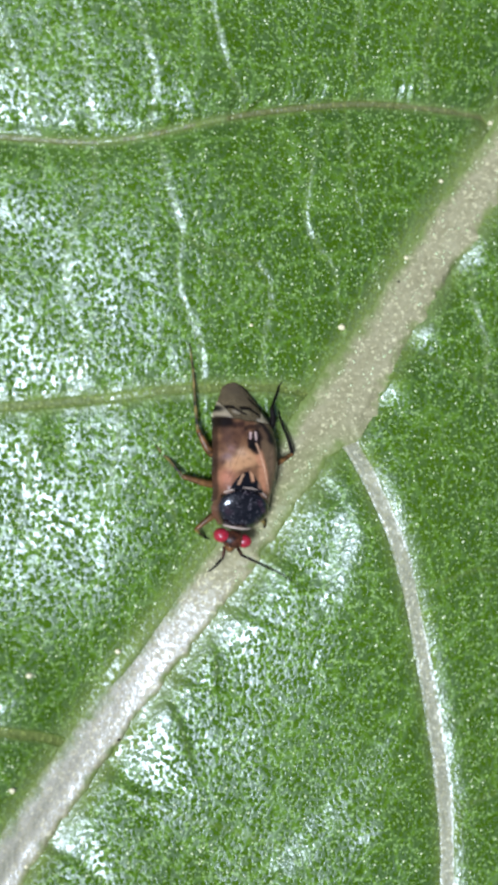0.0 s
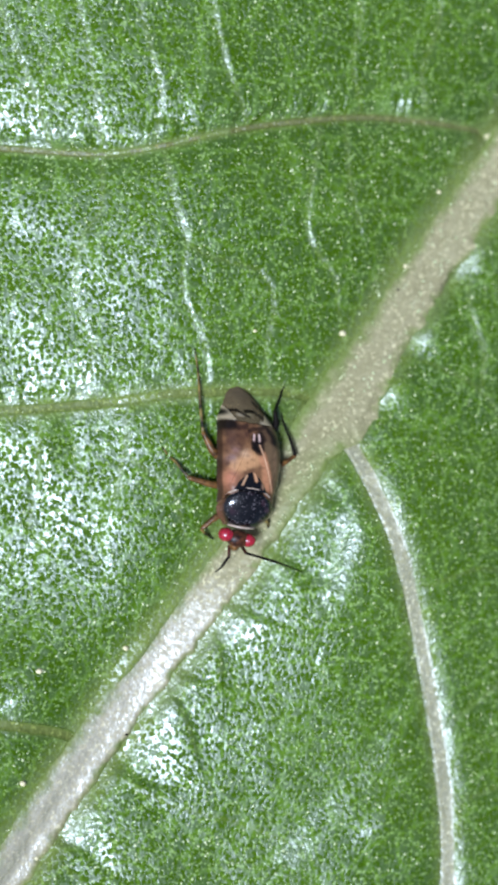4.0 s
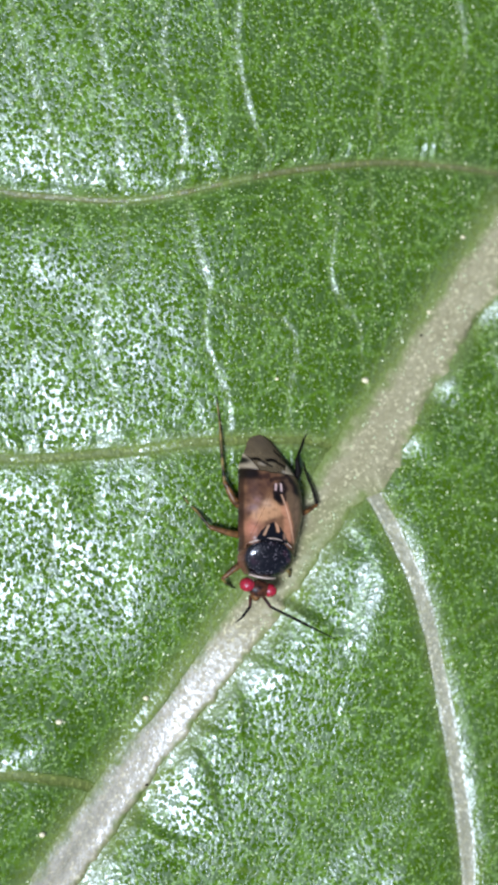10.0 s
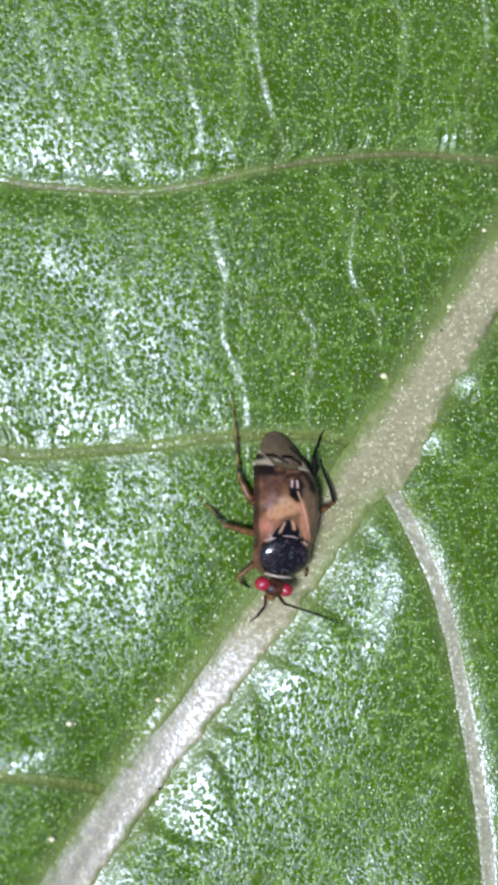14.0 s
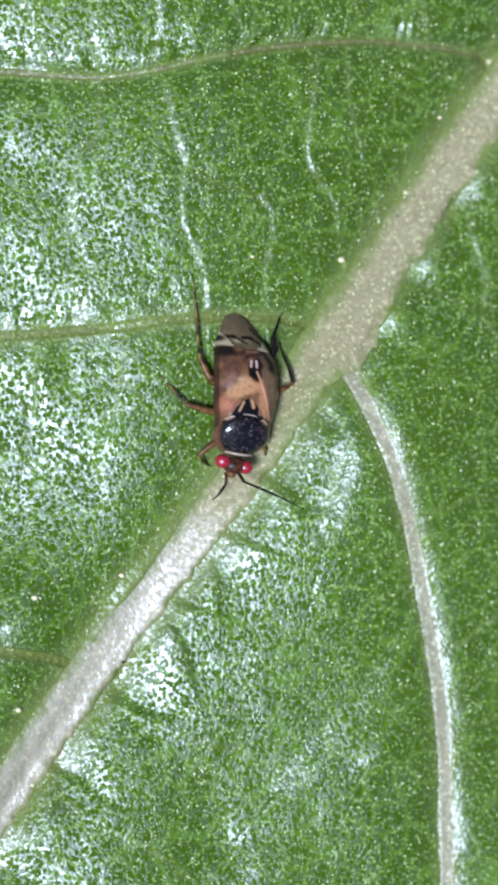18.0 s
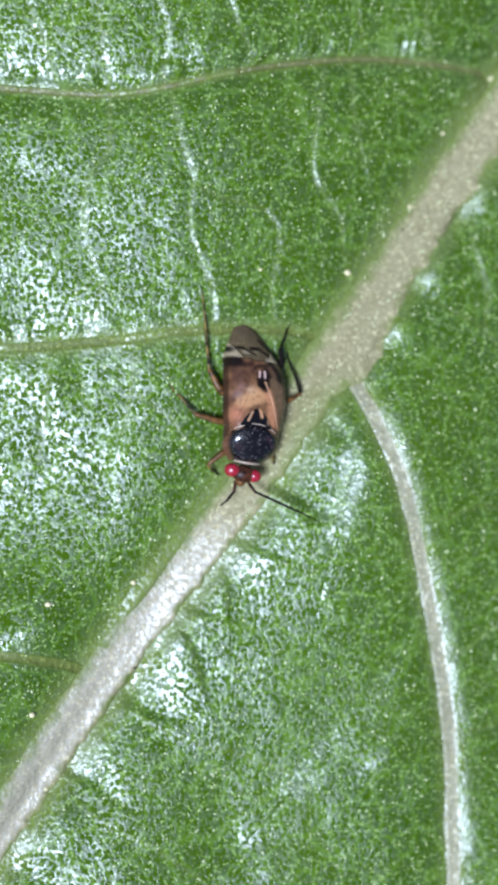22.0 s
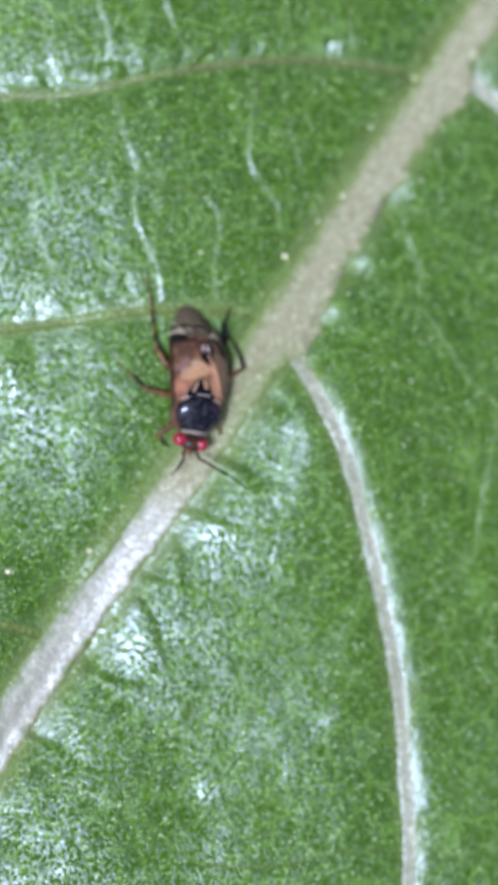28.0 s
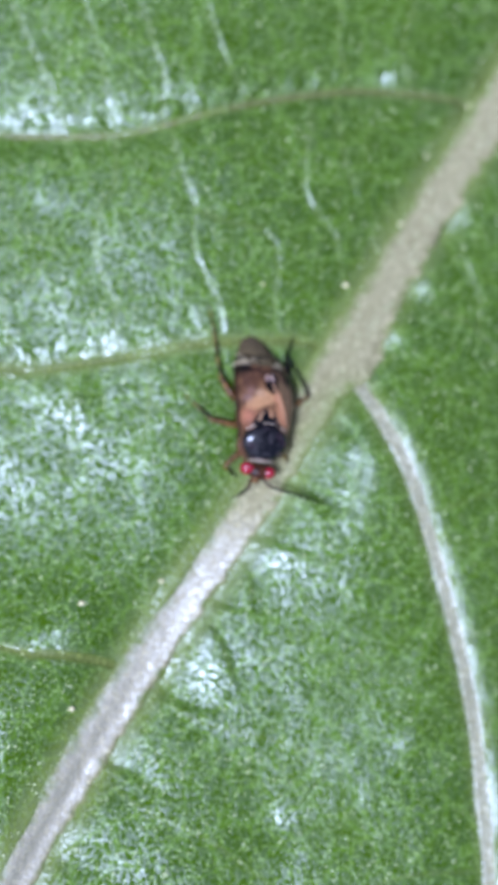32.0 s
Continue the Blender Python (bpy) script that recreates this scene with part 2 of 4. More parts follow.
def tube(points, radii, sides=10, flat=1.0):
    """Vertices and faces of a tapered round limb through the points, closed at both ends."""
    pts = np.asarray(points, float)
    t = np.linspace(0, len(pts) - 1, (len(pts) - 1) * 6 + 1)
    p = np.stack([curve_at(pts[:, k], t) for k in range(3)], 1)
    r = np.interp(t, np.arange(len(pts)), radii)
    d = np.gradient(p, axis=0)
    d /= np.linalg.norm(d, axis=1)[:, None] + 1e-9
    up = np.array([0, 0, 1.0])
    s = np.cross(d, up)
    s /= np.linalg.norm(s, axis=1)[:, None] + 1e-6
    u = np.cross(s, d)
    # rounded ends
    p = np.concatenate([[p[0] - d[0] * r[0] * 0.6], p, [p[-1] + d[-1] * r[-1] * 0.6]])
    s, u = (np.concatenate([[q[0]], q, [q[-1]]]) for q in (s, u))
    r = np.concatenate([[r[0] * 0.12], r, [r[-1] * 0.12]])
    a = np.linspace(0, 2 * np.pi, sides, endpoint=False)
    ring = p[:, None] + r[:, None, None] * (np.cos(a)[None, :, None] * s[:, None] + flat * np.sin(a)[None, :, None] * u[:, None])
    return ring.reshape(-1, 3), grid_faces(len(p), sides, True)


def curve_at(values, t):
    """A Catmull-Rom curve through values at the parameter t (0 to n-1)."""
    v = np.asarray(values, float)
    v = np.concatenate([[2 * v[0] - v[1]], v, [2 * v[-1] - v[-2]]])
    i = np.clip(np.floor(t).astype(int), 0, len(v) - 4)
    f = t - i
    a, b, c, d = v[i], v[i + 1], v[i + 2], v[i + 3]
    return 0.5 * (2 * b + (c - a) * f + (2 * a - 5 * b + 4 * c - d) * f**2 + (3 * b - a - 3 * c + d) * f**3)


def along(points, step):
    """Evenly spaced points on the smooth curve through a few control points."""
    pts = np.asarray(points, float)
    t = np.linspace(0, len(pts) - 1, len(pts) * 40)
    p = np.stack([curve_at(pts[:, 0], t), curve_at(pts[:, 1], t)], 1)
    s = np.concatenate([[0], np.cumsum(np.hypot(*np.diff(p, axis=0).T))])
    q = np.linspace(0, s[-1], max(3, int(s[-1] / step)))
    return np.stack([np.interp(q, s, p[:, 0]), np.interp(q, s, p[:, 1])], 1)


def ellipsoid(centre, size, rows=20, cols=28, power=1.0):
    th = np.linspace(0.001, np.pi - 0.001, rows)[:, None]
    ph = np.linspace(0, 2 * np.pi, cols, endpoint=False)[None, :]
    x = np.sin(th) ** power * np.cos(ph) * size[0]
    y = np.sin(th) ** power * np.sin(ph) * size[1]
    z = np.cos(th) * size[2] + 0 * ph
    v = np.stack([x, y, z], -1).reshape(-1, 3) + centre
    return v, grid_faces(rows, cols, True)[:, ::-1]


RNG = np.random.RandomState(7)
LATTICE = RNG.rand(512, 512)


def vnoise(x, y, size, shift=0):
    """Smooth noise from -1 to 1 with hills about size millimetres wide."""
    u, v = x / size + 31.7 * shift + 1000, y / size + 17.3 * shift + 1000
    i, j = np.floor(u).astype(int), np.floor(v).astype(int)
    f, g = u - i, v - j
    f, g = f**3 * (f * (6 * f - 15) + 10), g**3 * (g * (6 * g - 15) + 10)
    L = lambda a, b: LATTICE[a % 512, b % 512]
    return 2 * ((L(i, j) * (1 - f) + L(i + 1, j) * f) * (1 - g) + (L(i, j + 1) * (1 - f) + L(i + 1, j + 1) * f) * g) - 1


# ---- the leaf's plan ----
MID = [(34.0, 42.0), (16.0, 21.0), (10.12, 12.81), (6.79, 8.12), (4.87, 5.52), (3.03, 2.83), (1.86, 1.23), (0.54, -0.70), (-0.66, -2.45), (-3.22, -5.78), (-5.60, -9.05), (-7.06, -11.25), (-10.5, -16.5), (-21, -32), (-36, -52)]
# side veins: control points, half width, groove depth, groove width
SIDE_LEFT = [
    ([(6.94, 8.62), (6.56, 9.05), (5.33, 9.15), (3.95, 9.19), (2.47, 9.12), (-0.00, 8.74), (-2.40, 8.17), (-3.71, 7.97), (-5.94, 8.09), (-9.99, 8.34), (-20, 6.0), (-31, 0.0)], 0.075, 0.24, 0.9, "thin"),
    ([(1.99, 1.43), (1.53, 2.00), (0.67, 2.10), (-1.72, 2.06), (-3.24, 1.85), (-5.94, 1.61), (-8.99, 1.41), (-18, -2.0), (-30, -12)], 0.12, 0.12, 0.9, "flat"),
    ([(-3.95, -6.67), (-4.67, -6.33), (-5.36, -6.16), (-6.56, -5.99), (-9.04, -5.95), (-17, -9), (-30, -20)], 0.07, 0.14, 0.7, "flat"),
]
SIDE_RIGHT = [
    ([(2.42, 2.02), (2.44, 1.55), (2.56, 0.95), (2.99, -0.18), (3.61, -1.65), (4.11, -3.13), (4.54, -4.83), (4.86, -6.61), (5.07, -8.43), (5.16, -10.49), (5.17, -12.85), (4.6, -20), (1, -33)], 0.20, 0.17, 0.8, "side"),
    ([(7.50, 9.50), (8.35, 8.74), (9.41, 7.64), (10.13, 6.20), (10.43, 4.87), (11.07, -0.02), (11.75, -7.93), (11, -20), (8, -31)], 0.20, 0.24, 0.8, "side"),
]
SIDE = SIDE_LEFT + SIDE_RIGHT
# small veins: control points and depth of their groove
SMALL_UPPER = [
    ([(-2.21, 8.11), (-2.00, 6.84), (-1.70, 5.76), (-1.83, 4.80), (-1.57, 3.98), (-1.21, 3.17), (-1.09, 2.09)], 0.07),
    ([(1.88, 8.99), (1.70, 8.08), (1.50, 7.10), (1.43, 6.12), (1.79, 5.50), (2.23, 4.99), (2.29, 4.32), (2.55, 3.38)], 0.07),
    ([(-0.00, 8.75), (-0.51, 9.78), (-0.86, 11.00), (-1.00, 12.20), (-0.70, 14.50)], 0.09),
    ([(-3.67, 8.01), (-3.92, 9.35), (-4.06, 10.57), (-4.49, 12.52), (-4.39, 14.52)], 0.08),
    ([(-4.94, 8.12), (-5.35, 9.29), (-5.78, 10.48), (-6.18, 11.64), (-6.58, 13.55)], 0.09),
]
SMALL_LEFT = [
    ([(-5.24, 1.61), (-5.29, -0.10), (-5.45, -1.20)], 0.11),
    ([(-3.13, 1.80), (-3.20, 0.56), (-3.45, -0.50)], 0.11),
    ([(2.54, 9.09), (2.58, 7.56), (2.87, 6.38)], 0.05),
    ([(-2.49, 8.11), (-2.30, 9.30), (-2.55, 10.50), (-2.79, 11.81), (-2.49, 14.01)], 0.06),
    ([(-1.70, 5.76), (-1.20, 5.45), (-0.30, 5.25), (0.27, 5.05), (0.56, 4.29), (0.37, 3.19), (0.46, 2.09)], 0.05),
    ([(-3.71, 7.97), (-3.78, 6.52), (-4.24, 5.91), (-4.39, 4.61), (-3.99, 3.21), (-4.09, 1.80)], 0.06),
]
SMALL_MIDDLE = [
    ([(-6.62, 1.51), (-6.97, 3.42), (-7.39, 4.96), (-7.18, 6.63), (-7.48, 8.14)], 0.08),
    ([(-3.85, -6.87), (-3.14, -7.50), (-2.12, -8.11), (-0.71, -8.53), (0.85, -9.13)], -0.02),
    ([(-5.27, -8.93), (-4.56, -9.65), (-3.85, -10.25), (-2.32, -11.09), (-0.63, -12.48)], -0.02),
    ([(-1.22, -3.50), (-0.83, -4.09), (-0.75, -4.89)], -0.08),
    ([(-2.43, -4.99), (-1.75, -5.78), (-1.38, -6.86)], -0.08),
    ([(2.25, 3.38), (3.26, 3.43), (5.25, 2.64), (6.25, 2.01), (7.41, 0.28), (8.42, -0.61)], 0.06),
]
SMALL_LOWER = [
    ([(5.71, 6.61), (6.10, 5.90), (5.86, 4.54), (6.21, 3.18), (6.06, 2.07)], 0.06),
    ([(8.42, -0.61), (7.58, -3.82), (7.57, -4.44), (6.88, -5.19), (4.86, -6.56)], 0.06),
    ([(5.08, -12.46), (2.97, -12.39), (1.58, -12.63), (-0.63, -12.48)], 0.07),
    ([(5.17, -12.75), (7.72, -12.59), (11.52, -11.38)], 0.07),
    ([(4.05, -2.98), (5.99, -2.39), (7.85, -2.59), (11.17, -1.01)], 0.05),
]
SMALL_OUTER = [
    ([(5.02, -8.43), (7.10, -7.97), (8.85, -8.55), (11.75, -7.93)], 0.05),
    ([(4.89, 9.19), (4.58, 10.38), (5.09, 11.89), (4.70, 14.00)], 0.05),
    ([(2.98, 9.19), (2.68, 10.59), (2.89, 11.99), (2.20, 14.00)], 0.05),
    ([(7.60, 9.60), (7.20, 11.20), (7.40, 13.00)], 0.05),
    ([(-0.62, -2.60), (-1.62, -1.60), (-2.01, -0.40), (-3.20, 0.56)], 0.04),
]
SMALL = SMALL_UPPER + SMALL_LEFT + SMALL_MIDDLE + SMALL_LOWER + SMALL_OUTER


# broader folds: control points and height
FOLDS = [
    ([(1.75, 0.10), (2.25, -0.50), (2.46, -1.22), (2.20, -2.06), (1.98, -3.05)], 0.21),
    ([(6.5, 9.2), (5.3, 9.3), (4.0, 9.34), (2.5, 9.27), (0.0, 8.88), (-2.4, 8.3), (-3.7, 8.1), (-6.0, 8.2), (-9.5, 8.4)], -0.12),
    ([(3.0, 0.4), (3.26, -0.14), (3.88, -1.61), (4.38, -3.09), (4.81, -4.79), (5.13, -6.57), (5.34, -8.39), (5.43, -10.45), (5.44, -12.81)], 0.14),
    ([(0.84, -9.62), (1.66, -8.77), (2.22, -8.14), (3.05, -7.27), (3.40, -6.70)], 0.16),
    ([(7.4, 7.66), (5.47, 5.06), (3.75, 2.5)], 0.15),
    ([(1.2, -1.0), (-0.04, -2.9), (-2.65, -6.2), (-5.15, -9.3)], 0.12),
]

# broad swells and hollows of the blade: centre, size, height
SWELLS = [(0.6, 5.8, 2.8, 0.24), (10.0, 4.6, 3.0, -0.3), (-3.6, -9.0, 3.2, -0.08), (4.8, -7.5, 2.6, 0.06), (3.3, -1.0, 1.4, 0.27), (3.8, -1.5, 3.0, 0.37), (8.6, -4.5, 3, -0.34), (4.2, -8.2, 1.2, 0.14), (1.7, -3.4, 1.5, 0.12)]

# small facets of the blade: centre, half length, half width, turn in degrees, slope, and the way it rises
FACETS = [
    (-2.25, -6.55, 1.45, 1.00, 50, 0.12, 21),
    (-1.32, -4.93, 0.85, 0.60, -60, 0.10, 21),
    (-0.17, -3.67, 0.65, 0.50, -40, 0.10, 21),
    (-3.90, -8.95, 1.05, 0.70, 55, 0.21, 21),
    (-5.40, -10.70, 1.15, 0.60, 56, 0.19, 21),
    (-0.30, -10.70, 0.95, 0.50, 27, 0.27, 40),
    (0.75, -10.20, 0.95, 0.55, 27, 0.33, 35),
    (1.80, -9.65, 0.95, 0.55, 27, 0.33, 35),
    (2.75, -9.15, 0.90, 0.48, 27, 0.30, 35),
    (3.07, -8.72, 0.80, 0.35, 20, 0.14, 21),
    (1.38, -5.87, 1.20, 1.40, 80, 0.02, 21),
    (0.53, -2.20, 0.60, 0.60, 0, 0.10, 21),
    (-1.50, -9.90, 2.80, 1.60, 20, -0.15, 21),
    (1.61, 8.35, 0.45, 0.18, 85, 0.26, 21),
    (-5.14, 0.16, 1.20, 0.24, 88, 0.20, 21),
    (-4.24, 0.90, 0.50, 0.20, 88, 0.18, 21),
    (-3.23, 0.90, 0.60, 0.20, 88, 0.20, 21),
    (-5.00, -5.00, 2.20, 1.50, 40, -0.14, 21),
    (4.56, 3.34, 0.94, 0.50, 58, 0.42, 60),
    (3.59, 1.95, 0.85, 0.50, 58, 0.42, 60),
    (3.22, 0.98, 0.59, 0.25, 58, 0.31, 60),
    (5.84, 5.52, 1.02, 0.50, 58, 0.42, 60),
    (6.50, 6.69, 0.85, 0.38, 58, 0.26, 60),
    (-2.80, -11.60, 2.40, 1.30, 20, -0.15, 21),
    (-1.50, 9.02, 1.80, 0.30, 12, 0.10, 21),
]


def polyline_distance(x, y, line, reach):
    """Distance to a polyline, where it is under reach; elsewhere reach."""
    d = np.full(x.shape, reach * 1.0)
    lo, hi = line.min(0) - reach, line.max(0) + reach
    near = np.where((x > lo[0]) & (x < hi[0]) & (y > lo[1]) & (y < hi[1]))[0]
    if not len(near):
        return d
    px, py = x[near], y[near]
    best = np.full(len(near), reach * reach * 1.0)
    for (ax, ay), (bx, by) in zip(line[:-1], line[1:]):
        ex, ey = bx - ax, by - ay
        k = np.clip(((px - ax) * ex + (py - ay) * ey) / (ex * ex + ey * ey + 1e-12), 0, 1)
        np.minimum(best, (px - ax - k * ex) ** 2 + (py - ay - k * ey) ** 2, out=best)
    d[near] = np.sqrt(best)
    return d


def signed_distance(x, y, line, reach):
    """Distance to a polyline, positive to the side of +x or below it."""
    d = polyline_distance(x, y, line, reach)
    lo, hi = line.min(0) - reach, line.max(0) + reach
    near_by = np.where((x > lo[0]) & (x < hi[0]) & (y > lo[1]) & (y < hi[1]))[0]
    px, py = x[near_by], y[near_by]
    best, sign = np.full(len(near_by), 1e9), np.ones(len(near_by))
    for (ax, ay), (bx, by) in zip(line[:-1], line[1:]):
        ex, ey = bx - ax, by - ay
        k = np.clip(((px - ax) * ex + (py - ay) * ey) / (ex * ex + ey * ey + 1e-12), 0, 1)
        q = (px - ax - k * ex) ** 2 + (py - ay - k * ey) ** 2
        closer = q < best
        best[closer] = q[closer]
        side = (ex * (py - ay) - ey * (px - ax)) * (1 if (-ey * 0.8 + ex * -0.6) > 0 else -1)
        sign[closer] = np.where(side[closer] >= 0, 1.0, -1.0)
    out = d.copy()
    out[near_by] *= sign
    return out


# where the pleats begin, measured along the midrib, and their heights
PLEAT_AT = [-12.9, -10.25, -7.75, -4.9, -3.1, -1.5, 0.4]
PLEATS, PLEAT_TOPS = [-13.3], [0.0]
for low, high in zip(PLEAT_AT[:-1], PLEAT_AT[1:]):
    PLEATS += [low + 0.12, high - 0.12]
    PLEAT_TOPS += [-0.024 * (high - low), 0.024 * (high - low)]
PLEATS.append(0.8)
PLEAT_TOPS.append(0.0)

# how the left half rises from vein to vein, from the bottom up
TERRACE = [-9.5, -6.2, -4.6, -3.4, -0.4, 1.8, 8.2]
TERRACE_TOPS = [-0.15, -0.65, -1.08, -0.98, -0.12, 0.10, 0.17]

MID_LINE = along(MID, 1.2)
SIDE_LINES = [along(s[0], 0.7) for s in SIDE]
SMALL_LINES = [along(s[0], 0.35) for s in SMALL]
FOLD_LINES = [along(s[0], 0.35) for s in FOLDS]


def relief(x, y, fine=True, side=True, wax_too=False):
    """Height of the leaf's face over the plan, how pale the veins make it there, and how sleek its wax is."""
    x, y = np.asarray(x, float), np.asarray(y, float)
    d = polyline_distance(x, y, MID_LINE, 9.0)
    beside = 1 / (1 + np.exp(-np.clip(signed_distance(x, y, MID_LINE, 9.0) / 0.1, -40, 40)))
    left = -np.log(np.exp(-1.4 * np.clip(-0.7 - x, -8, 9)) + np.exp(-1.4 * np.clip(1.25 * (d - 1.4), -8, 9))) / 1.4
    left = np.clip(left, 0, 7) * (1 - beside)
    h = 0.22 - 0.255 * (0.3 + 0.7 / (1 + np.exp(-np.clip((y + 3.0) / 0.9, -40, 40)))) * (left - 1.2 * (1 - np.exp(-left / 1.2))) - 0.25 * np.clip(-7.5 - x, 0, 60) * 0.6 - 0.006 * np.clip(x - 6.0, 0, 40) ** 1.6
    h += sum(np.interp(y + k, TERRACE, TERRACE_TOPS) for k in (-0.9, -0.45, 0.0, 0.45, 0.9)) / 5 / (1 + np.exp(np.clip((x + 2.6) / 0.8, -40, 40))) / (1 + np.exp(np.clip((3.1 - d) / 0.6, -40, 40))) * (1 - beside)
    for cx, cy, size, tall in SWELLS:
        h += tall * np.exp(-((x - cx) ** 2 + (y - cy) ** 2) / (2 * size * size))
    pale = np.zeros(x.shape)
    sleek = np.zeros(x.shape)
    flecks = np.clip(0.55 + 1.6 * vnoise(x, y, 0.55, 31) + 0.7 * vnoise(x, y, 0.2, 32), 0, 1) if wax_too else 0
    clear = np.clip((d - 0.6) / 0.3, 0, 1)
    free = np.clip((d - 0.50) / 0.25, 0, 1)
    if wax_too:
        sleek = np.maximum(sleek, 1.0 * flecks * np.clip((d - 0.5) / 0.1, 0, 1) * np.exp(-((d / 1.15) ** 4)) * (beside > 0.5))
    d = np.sqrt(d**2 + 0.09)
    h -= (1 - beside) * (0.85 * np.exp(-d / 1.8) - 0.355) + beside * (1.0 * np.exp(-d / 2.6) - 0.526)
    for cx, cy, long, wide, turn, slope, rising in FACETS:
        turn, rising = math.radians(turn), math.radians(rising)
        dx, dy = x - cx, y - cy
        u, v = (dx * math.cos(turn) + dy * math.sin(turn)) / long, (dy * math.cos(turn) - dx * math.sin(turn)) / wide
        h += slope * free * (math.cos(rising) * dx + math.sin(rising) * dy) * np.exp(-np.minimum(1.1 * (u * u + v * v), 50))
    # shallow pleats between the fine veins that leave the midrib
    a = 0.64 * x + 0.77 * y
    h += beside * 0.062 * (np.clip(a, -10.5, 0.5) + 4.5) * np.exp(-((d / 4.2) ** 4))
    a = a - 0.25 * d + 0.22 * vnoise(x, y, 0.9, 71)
    h += beside * np.exp(-(((d - 0.9) / 1.4) ** 2)) * np.clip((d - 0.35) / 0.4, 0, 1) * (0.75 + 0.5 * vnoise(x, y, 1.7, 72)) * np.interp(a, PLEATS, PLEAT_TOPS)
    if fine:
        h -= 0.16 * np.exp(-((d / 0.44) ** 8))
    pale = np.maximum(pale, 0.85 * np.exp(-((d / 0.95) ** 4)))
    for (_, half, depth, width, sort), line in zip(SIDE if side else (), SIDE_LINES):
        d = polyline_distance(x, y, line, 6.0)
        clear *= np.clip((d - half * 1.1) / 0.15, 0, 1)
        h -= depth * np.exp(-np.sqrt(d * d + 0.02) / width) + (0.08 if sort == "thin" else 0.02) * np.exp(-((d / 0.38) ** 2))
        if sort != "side" and half > 0.072:
            s = signed_distance(x, y, line, 6.0)
            k = x / 0.9 + 1.5 * vnoise(x, y, 1.1, 81)
            k = k - np.floor(k)
            h += (0.075 + 0.06 * vnoise(x, y, 1.6, 82)) * (np.minimum(k / 0.75, (1 - k) / 0.25) - 0.5) * np.exp(-(((s + half + 0.22) / 0.24) ** 2)) * np.clip((1.5 if half > 0.1 else 5.5) - x - 3.0 * (half > 0.1), 0, 1)
        if fine:
            h -= (0.13 if half > 0.15 else 0.04) * np.exp(-((d / (half * 0.85)) ** 8))
        pale = np.maximum(pale, 0.75 * np.exp(-((d / (half * (1.9 if sort == "flat" else 1.6))) ** 2)))
        if wax_too:
            sleek = np.maximum(sleek, (0.25 if half > 0.15 else 0.8) * flecks * np.clip((d - half) / 0.06, 0, 1) * np.exp(-(((d - half) / 0.4) ** 2)))
    for (_, tall), line in zip(FOLDS, FOLD_LINES):
        s = signed_distance(x, y, line, 3.0)
        tall = tall * free
        h += tall * (1 / (1 + np.exp(-np.clip(s / 0.16, -40, 40))) - 0.5) * np.exp(-np.abs(s) / 0.9) * np.clip(3.0 - np.abs(s), 0, 1)
        if wax_too:
            sleek = np.maximum(sleek, 0.95 * free * flecks * np.exp(-((s / 0.34) ** 2)))
    if fine:
        for (_, depth), line in zip(SMALL, SMALL_LINES):
            s = signed_distance(x, y, line, 2.0)
            d = np.abs(s)
            step = 1 / (1 + np.exp(-np.clip((s - 0.04) / 0.04, -40, 40)))
            rough = 0.75 + 0.45 * vnoise(x, y, 0.7, 21)
            h += 0.95 * depth * clear * rough * np.exp(-d / 0.5) * (step - 0.35) * np.clip(2.0 - d, 0, 1)
            pale = np.maximum(pale, 0.22 * np.exp(-((d / 0.07) ** 2)))
            if wax_too:
                sleek = np.maximum(sleek, clear * np.clip(depth / 0.08, 0, 1) * np.clip(1.6 * rough - 0.4, 0, 1) * np.clip(0.25 + 1.2 * flecks, 0, 1) * np.exp(-(((s - 0.05) / 0.06) ** 4)))
        h += 0.048 * vnoise(x, y, 1.5, 1) + 0.016 * vnoise(x * 1.25, y * 0.75, 0.75, 2) + 0.006 * vnoise(x * 1.2, y * 0.75, 0.34, 3)
    return (h, pale, sleek) if wax_too else (h, pale)


def height(x, y):
    return float(relief(np.array([x]), np.array([y]))[0][0])


# ---- the leaf ----
leaf = tagged(new("leaf"), "large glossy green leaf with sunken pale veins", "leaf")
X0, X1, Y0, Y1, STEP = -10.0, 12.4, -15.0, 15.4, 0.032


